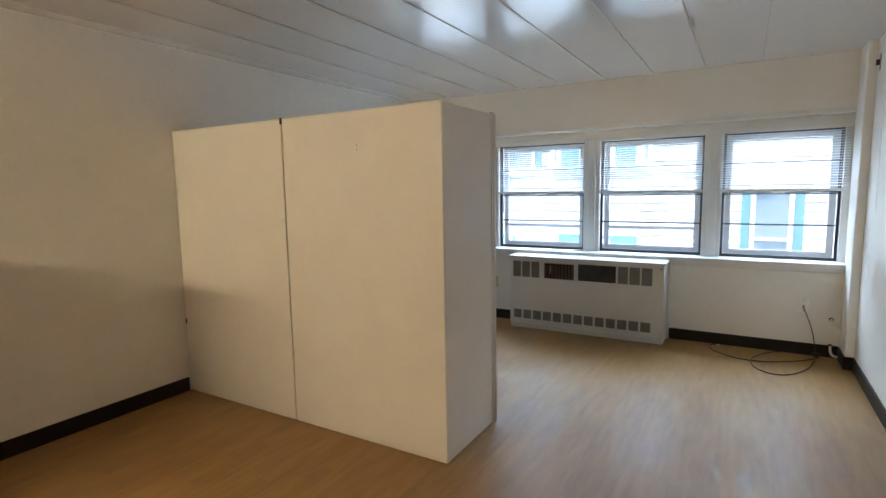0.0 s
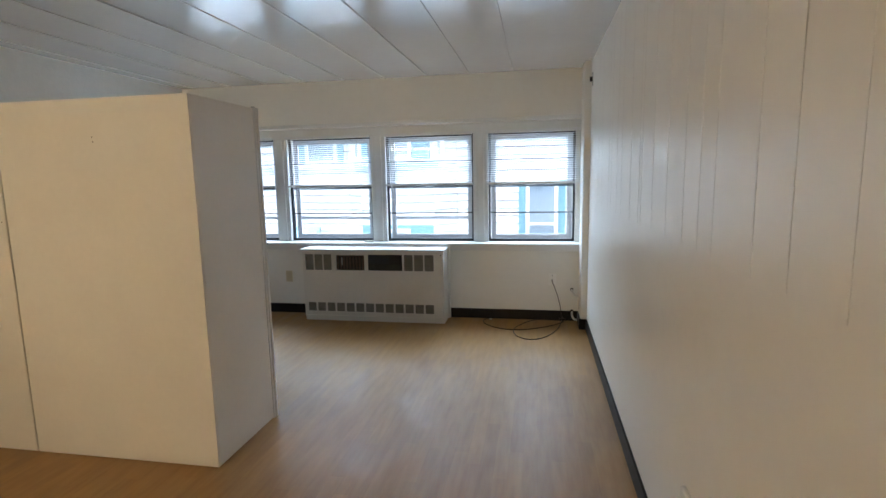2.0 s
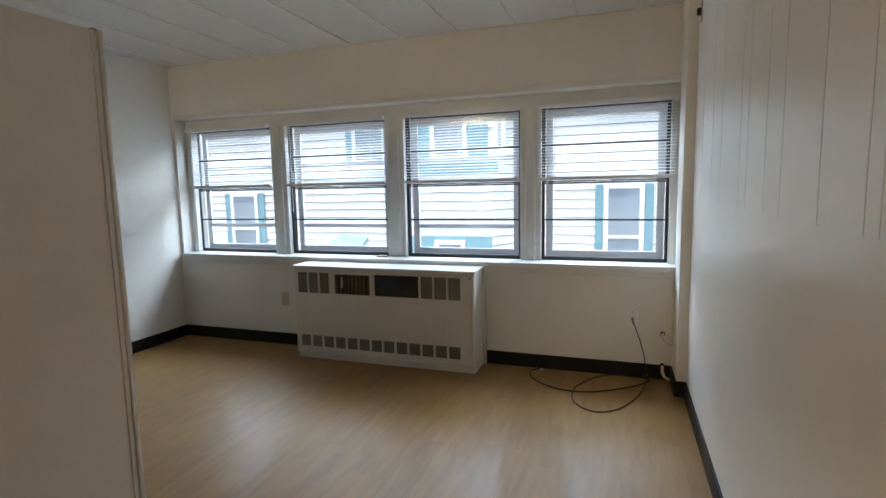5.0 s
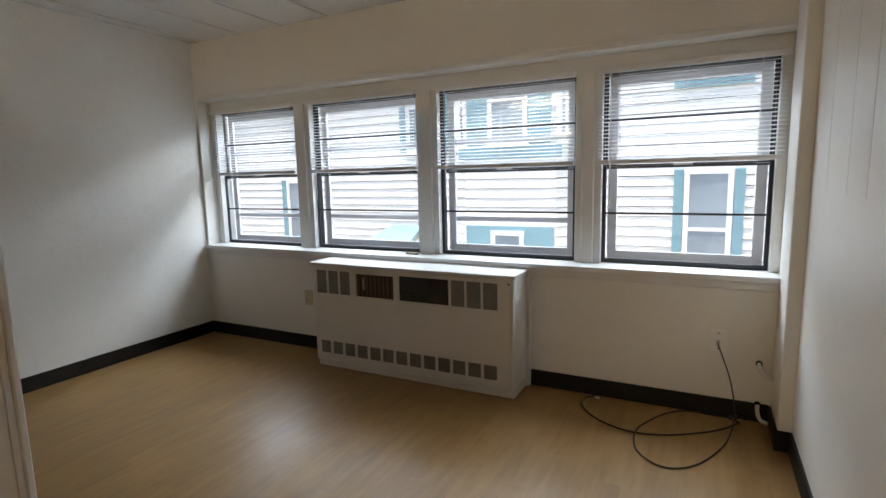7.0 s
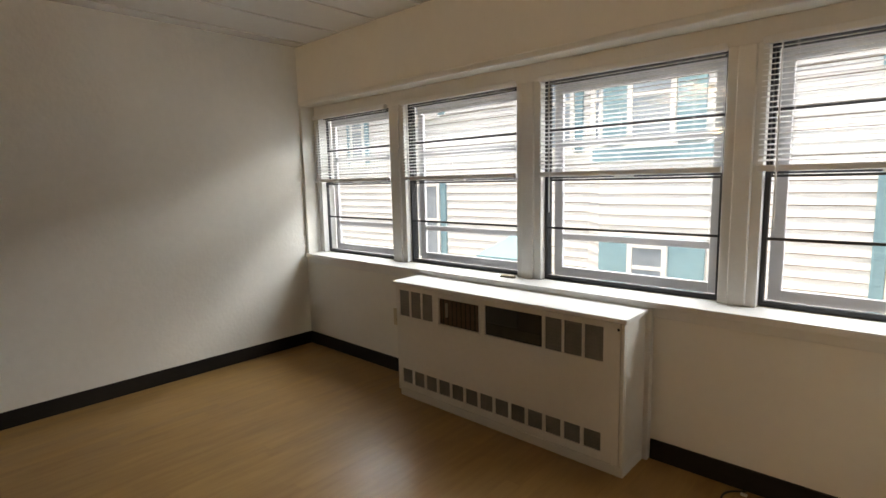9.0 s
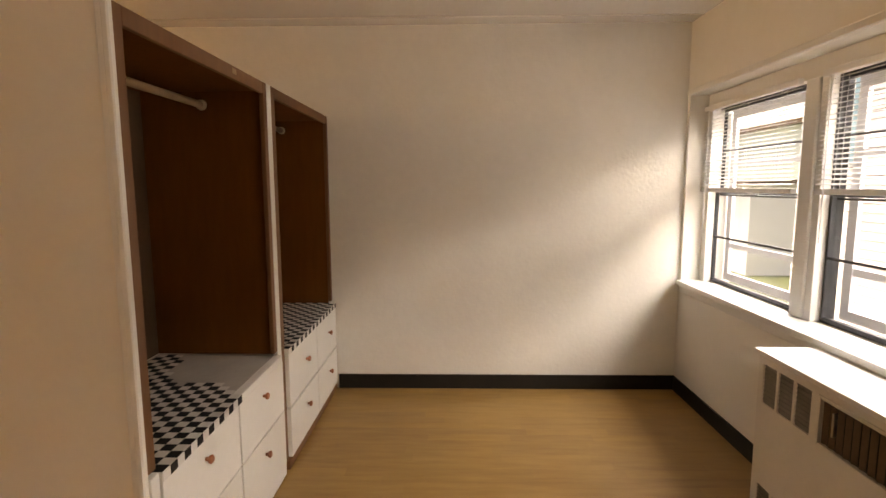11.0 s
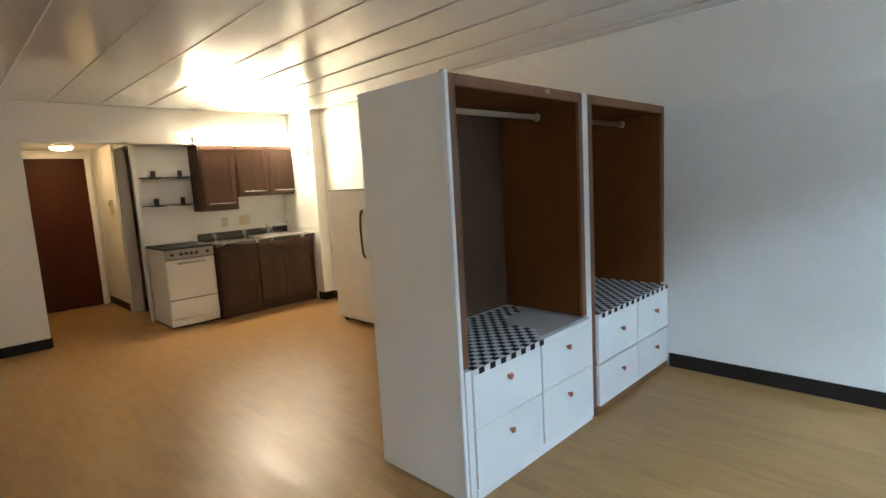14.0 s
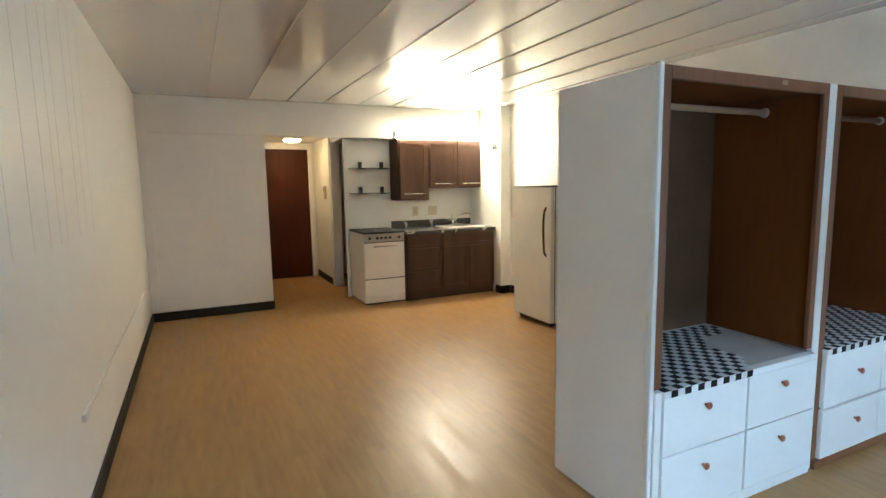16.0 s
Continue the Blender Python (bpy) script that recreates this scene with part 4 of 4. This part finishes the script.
# ---- hall ----
def entry_door():
    t = tagged(new("door_1"), "closed red-brown wooden entrance door", kind="structure")
    t.location = (-0.41, -2.62, 0)
    part("leaf", box(-0.43, 0.43, 0.006, 0.046, 0.008, 2.03, 0.003), M_DOORWOOD, t)
    bm = box(-0.50, -0.432, 0, 0.055, 0, 2.10, 0.004)
    add_box(bm, 0.432, 0.455, 0, 0.055, 0, 2.10, 0.004)
    add_box(bm, -0.432, 0.432, 0, 0.055, 2.032, 2.10, 0.004)
    part("casing", bm, M_TRIM, t, "white door casing")
    for z in (0.25, 1.1, 1.85):
        part("hinge", add_cyl(bmesh.new(), (-0.432, 0.052, z), (-0.432, 0.052, z + 0.09), 0.006, n=8), M_STEEL, t)
    bm = bmesh.new()
    add_cyl(bm, (0.36, 0.045, 0.97), (0.36, 0.085, 0.97), 0.01, n=10)
    add_cyl(bm, (0.36, 0.08, 0.97), (0.36, 0.11, 0.97), 0.027, 0.022, 14)
    part("door_knob", bm, M_CHROME, t, "metal door knob")


entry_door()
bm = box(-1.075, -0.935, -1.62, -1.55, 0, 2.06, 0.003)
add_box(bm, -1.075, -0.945, -1.55, -1.50, 0, 2.03, 0.002)
structure("closet_jamb", bm, M_TRIM, "grey-white door jamb in the hall")
d2 = tagged(new("door_2"), "dark closet door standing ajar in the hall", kind="structure")
d2.matrix_world = pose(-1.08, -0.80, 0, 0, 0, -12)
part("leaf", box(-0.035, 0.0, -0.70, 0.0, 0.01, 2.03, 0.003), M_DOORWOOD, d2)
t = thing("intercom", (-0.95, -1.88, 1.26), "ivory intercom handset box on the hall wall", "intercom")
part("case", box(0, 0.035, -0.04, 0.04, 0, 0.19, 0.006, 2), M_IVORY, t)
part("grille", box(0.035, 0.037, -0.025, 0.025, 0.11, 0.16), M_BLACK, t)
t = thing("ceiling_light", (-0.50, -1.9, 2.14), "lit round flush ceiling light in the hall", "ceiling light")
bm = bmesh.new()
add_cyl(bm, (0, 0, -0.02), (0, 0, 0), 0.13, n=32)
part("rim", bm, M_STEEL, t)
bm = bmesh.new()
bmesh.ops.create_uvsphere(bm, u_segments=24, v_segments=12, radius=0.12, matrix=Matrix.Translation((0, 0, -0.02)) @ Matrix.Diagonal((1, 1, 0.35, 1)))
for f_ in bm.faces:
    f_.smooth = True
part("shade", bm, M_HALLGLOW, t, "glowing frosted shade")


# ---- outdoors ----
GZ = -1.3
structure("ground", box(-60, 60, YO, 80, GZ - 0.2, GZ), M_GRASS, "lawn between the houses")


# added out of view: pale ground that reflects daylight up through the windows
structure("bounce_strip", box(-9.5, 8.5, YO + 0.05, 11.9, GZ, GZ + 0.04), M_BOUNCE, "unseen pale strip added to bounce daylight up to the ceiling")


def neighbour_house():
    t = thing("neighbour_house", (0, 12.0, GZ), "white clapboard house with teal shutters across the yard", "house")
    X0, X1, TOP = -9.8, 9.0, 6.2
    # core coloured dark so the gaps between courses show as painted shadow lines
    part("wall", box(X0, X1, 0.03, 7.0, 0, TOP), M_GREYIN, t, "dark core, its colour makes shadow lines between the boards")
    n = int(TOP / 0.15)
    # overlapping courses, each its own board
    for i in range(n):
        z = i * 0.15
        bm = bmesh.new()
        vs = [bm.verts.new(p) for p in ((X0, -0.006, z), (X1, -0.006, z), (X1, 0.029, z), (X0, 0.029, z), (X0, 0.016, z + 0.138), (X1, 0.016, z + 0.138), (X1, 0.029, z + 0.138), (X0, 0.029, z + 0.138))]
        for f in ((0, 1, 5, 4), (3, 2, 1, 0), (1, 2, 6, 5), (2, 3, 7, 6), (3, 0, 4, 7), (4, 5, 6, 7)):
            bm.faces.new([vs[k] for k in f])
        part("clapboard", bm, M_SIDING, t)

    def win(x0, x1, z0, z1, sh, y=-0.03):
        """Window between x0 and x1 with a shutter sh wide on each side."""
        z0, z1 = z0 - GZ, z1 - GZ
        bm = bmesh.new()
        frame_ring(bm, x0, x1, z0, z1, y - 0.03, y + 0.03, 0.07)
        zm = (z0 + z1) / 2 + 0.06
        add_box(bm, x0 + 0.07, x1 - 0.07, y - 0.02, y + 0.02, zm - 0.025, zm + 0.025)
        add_box(bm, x0 - 0.03, x1 + 0.03, y - 0.05, y + 0.02, z0 - 0.04, z0)
        w = part("window", bm, M_SIDING, t, "white framed sash window")
        part("pane", box(x0 + 0.07, x1 - 0.07, y - 0.005, y + 0.005, z0 + 0.07, z1 - 0.07), M_FARGLASS, w, "dark reflecting pane")
        if sh:
            for a, b in ((x0 - sh, x0 - 0.01), (x1 + 0.01, x1 + sh)):
                bm = bmesh.new()
                frame_ring(bm, a, b, z0, z1, y - 0.01, y + 0.03, 0.03)
                add_box(bm, a + 0.03, b - 0.03, y + 0.004, y + 0.024, z0 + 0.03, z1 - 0.03)
                k = 0
                while z0 + 0.06 + k * 0.05 < z1 - 0.05:
                    add_box(bm, a + 0.03, b - 0.03, y - 0.002, y + 0.0038, z0 + 0.035 + k * 0.05, z0 + 0.079 + k * 0.05)
                    k += 1
                part("shutter", bm, M_TEAL, w, "teal louvered shutter")

    win(0.64, 1.26, -0.5, 1.33, 0.14)
    win(0.64, 1.26, 2.60, 4.0, 0.14)
    part("teal_sill", box(0.46, 1.44, -0.06, -0.02, 2.46 - GZ, 2.58 - GZ, 0.004), M_TEAL, t, "teal window sill band")
    win(-6.88, -6.2, -0.3, 1.30, 0.15)
    win(-6.88, -6.2, 2.60, 4.0, 0.15)
    win(-3.95, -3.25, 1.74, 3.2, 0.14)
    win(4.2, 5.0, -0.3, 1.40, 0.14)
    win(-9.0, -8.5, 1.74, 3.2, 0.14)
    # projecting bay with teal base
    bm = bmesh.new()
    pts = [(-3.0, 0.0), (-2.62, -0.42), (-1.12, -0.42), (-0.74, 0.0)]
    for (xa, ya), (xb, yb) in zip(pts, pts[1:]):
        for i in range(n):
            z = i * 0.15
            vs = [bm.verts.new(p) for p in ((xa, ya - 0.022, z), (xb, yb - 0.022, z), (xb, yb - 0.002, z + 0.138), (xa, ya - 0.002, z + 0.138))]
            bm.faces.new(vs)
            vs = [bm.verts.new(p) for p in ((xa, ya - 0.022, z), (xa, ya, z), (xb, yb, z), (xb, yb - 0.022, z))]
            bm.faces.new(vs)
    part("bay", bm, M_SIDING, t, "white clapboard bay")
    part("bay_skirt", box(-2.60, -1.14, -0.47, -0.445, 0.0, 0.50 - GZ, 0.004), M_TEAL, t, "teal panel under the bay")
    part("bay_band", box(-2.72, -1.02, -0.47, -0.445, 1.56 - GZ, 1.76 - GZ, 0.004), M_TEAL, t, "teal sill band")
    win(-2.20, -1.55, 1.78, 3.0, 0.36, -0.47)
    win(-2.80, -2.60, 1.78, 3.0, 0, -0.35)
    win(-1.12, -0.92, 1.78, 3.0, 0, -0.35)
    win(-2.15, -1.6, -0.4, 0.42, 0, -0.49)
    aw = bmesh.new()
    vs = [aw.verts.new(p) for p in ((-4.75, -0.7, 0.05 - GZ), (-3.7, -0.7, 0.05 - GZ), (-3.7, 0, 0.42 - GZ), (-4.35, 0, 0.42 - GZ), (-4.75, -0.7, 0.0 - GZ), (-3.7, -0.7, 0.0 - GZ), (-3.7, 0, 0.37 - GZ), (-4.35, 0, 0.37 - GZ))]
    for f in ((0, 1, 2, 3), (7, 6, 5, 4), (0, 4, 5, 1), (1, 5, 6, 2), (2, 6, 7, 3), (3, 7, 4, 0)):
        aw.faces.new([vs[q] for q in f])
    part("awning", aw, M_TEAL, t, "small green awning")
    part("roof", box(X0 - 0.4, X1 + 0.4, -0.5, 7.5, TOP, TOP + 0.15), M_GREYIN, t, "dark eave")


neighbour_house()
t = thing("garage", (-20.0, 14.0, GZ), "low plain white outbuilding at the far end of the lawn", "building")
part("wall", box(-5, 5.1, 0, 4, 0, 2.7), M_SIDING, t)
part("roof", box(-5.2, 5.3, -0.2, 4.2, 2.7, 2.85), M_GREYIN, t)


t = thing("far_house", (-26.0, 27.0, GZ), "pale grey-green house beyond the lawn", "house")
part("wall", box(-14, 12, 0, 5, 0, 6.5), material("pale_green_siding", (0.5, 0.55, 0.5), 0.7, var=0.08, scale=0.6, bump=0.1), t)
part("roof", box(-14.5, 12.5, -0.5, 5.5, 6.5, 6.8), M_GREYIN, t)


def far_hedge():
    rr = random.Random(8)
    bm = bmesh.new()
    for _ in range(500):
        x, z = rr.uniform(-42, -14), rr.uniform(0, 1.6)
        y = 24 + rr.gauss(0, 1.2) + 0.2 * z
        s = rr.uniform(0.18, 0.4)
        m = pose(x, y, z + GZ, rr.uniform(0, 360), rr.uniform(0, 360), rr.uniform(0, 360))
        vs = [bm.verts.new(m @ Vector(p)) for p in ((-s, 0, 0), (0, -s * 0.6, 0.05), (s, 0, 0), (0, s * 0.6, 0.05))]
        bm.faces.new(vs)
    ob = part("far_hedge", bm, material("far_leaves", (0.12, 0.18, 0.07), 0.8, var=0.4, scale=1.0, bump=0), kind="stuff")
    tagged(ob, "grey-green trees at the end of the yard", "trees")


far_hedge()
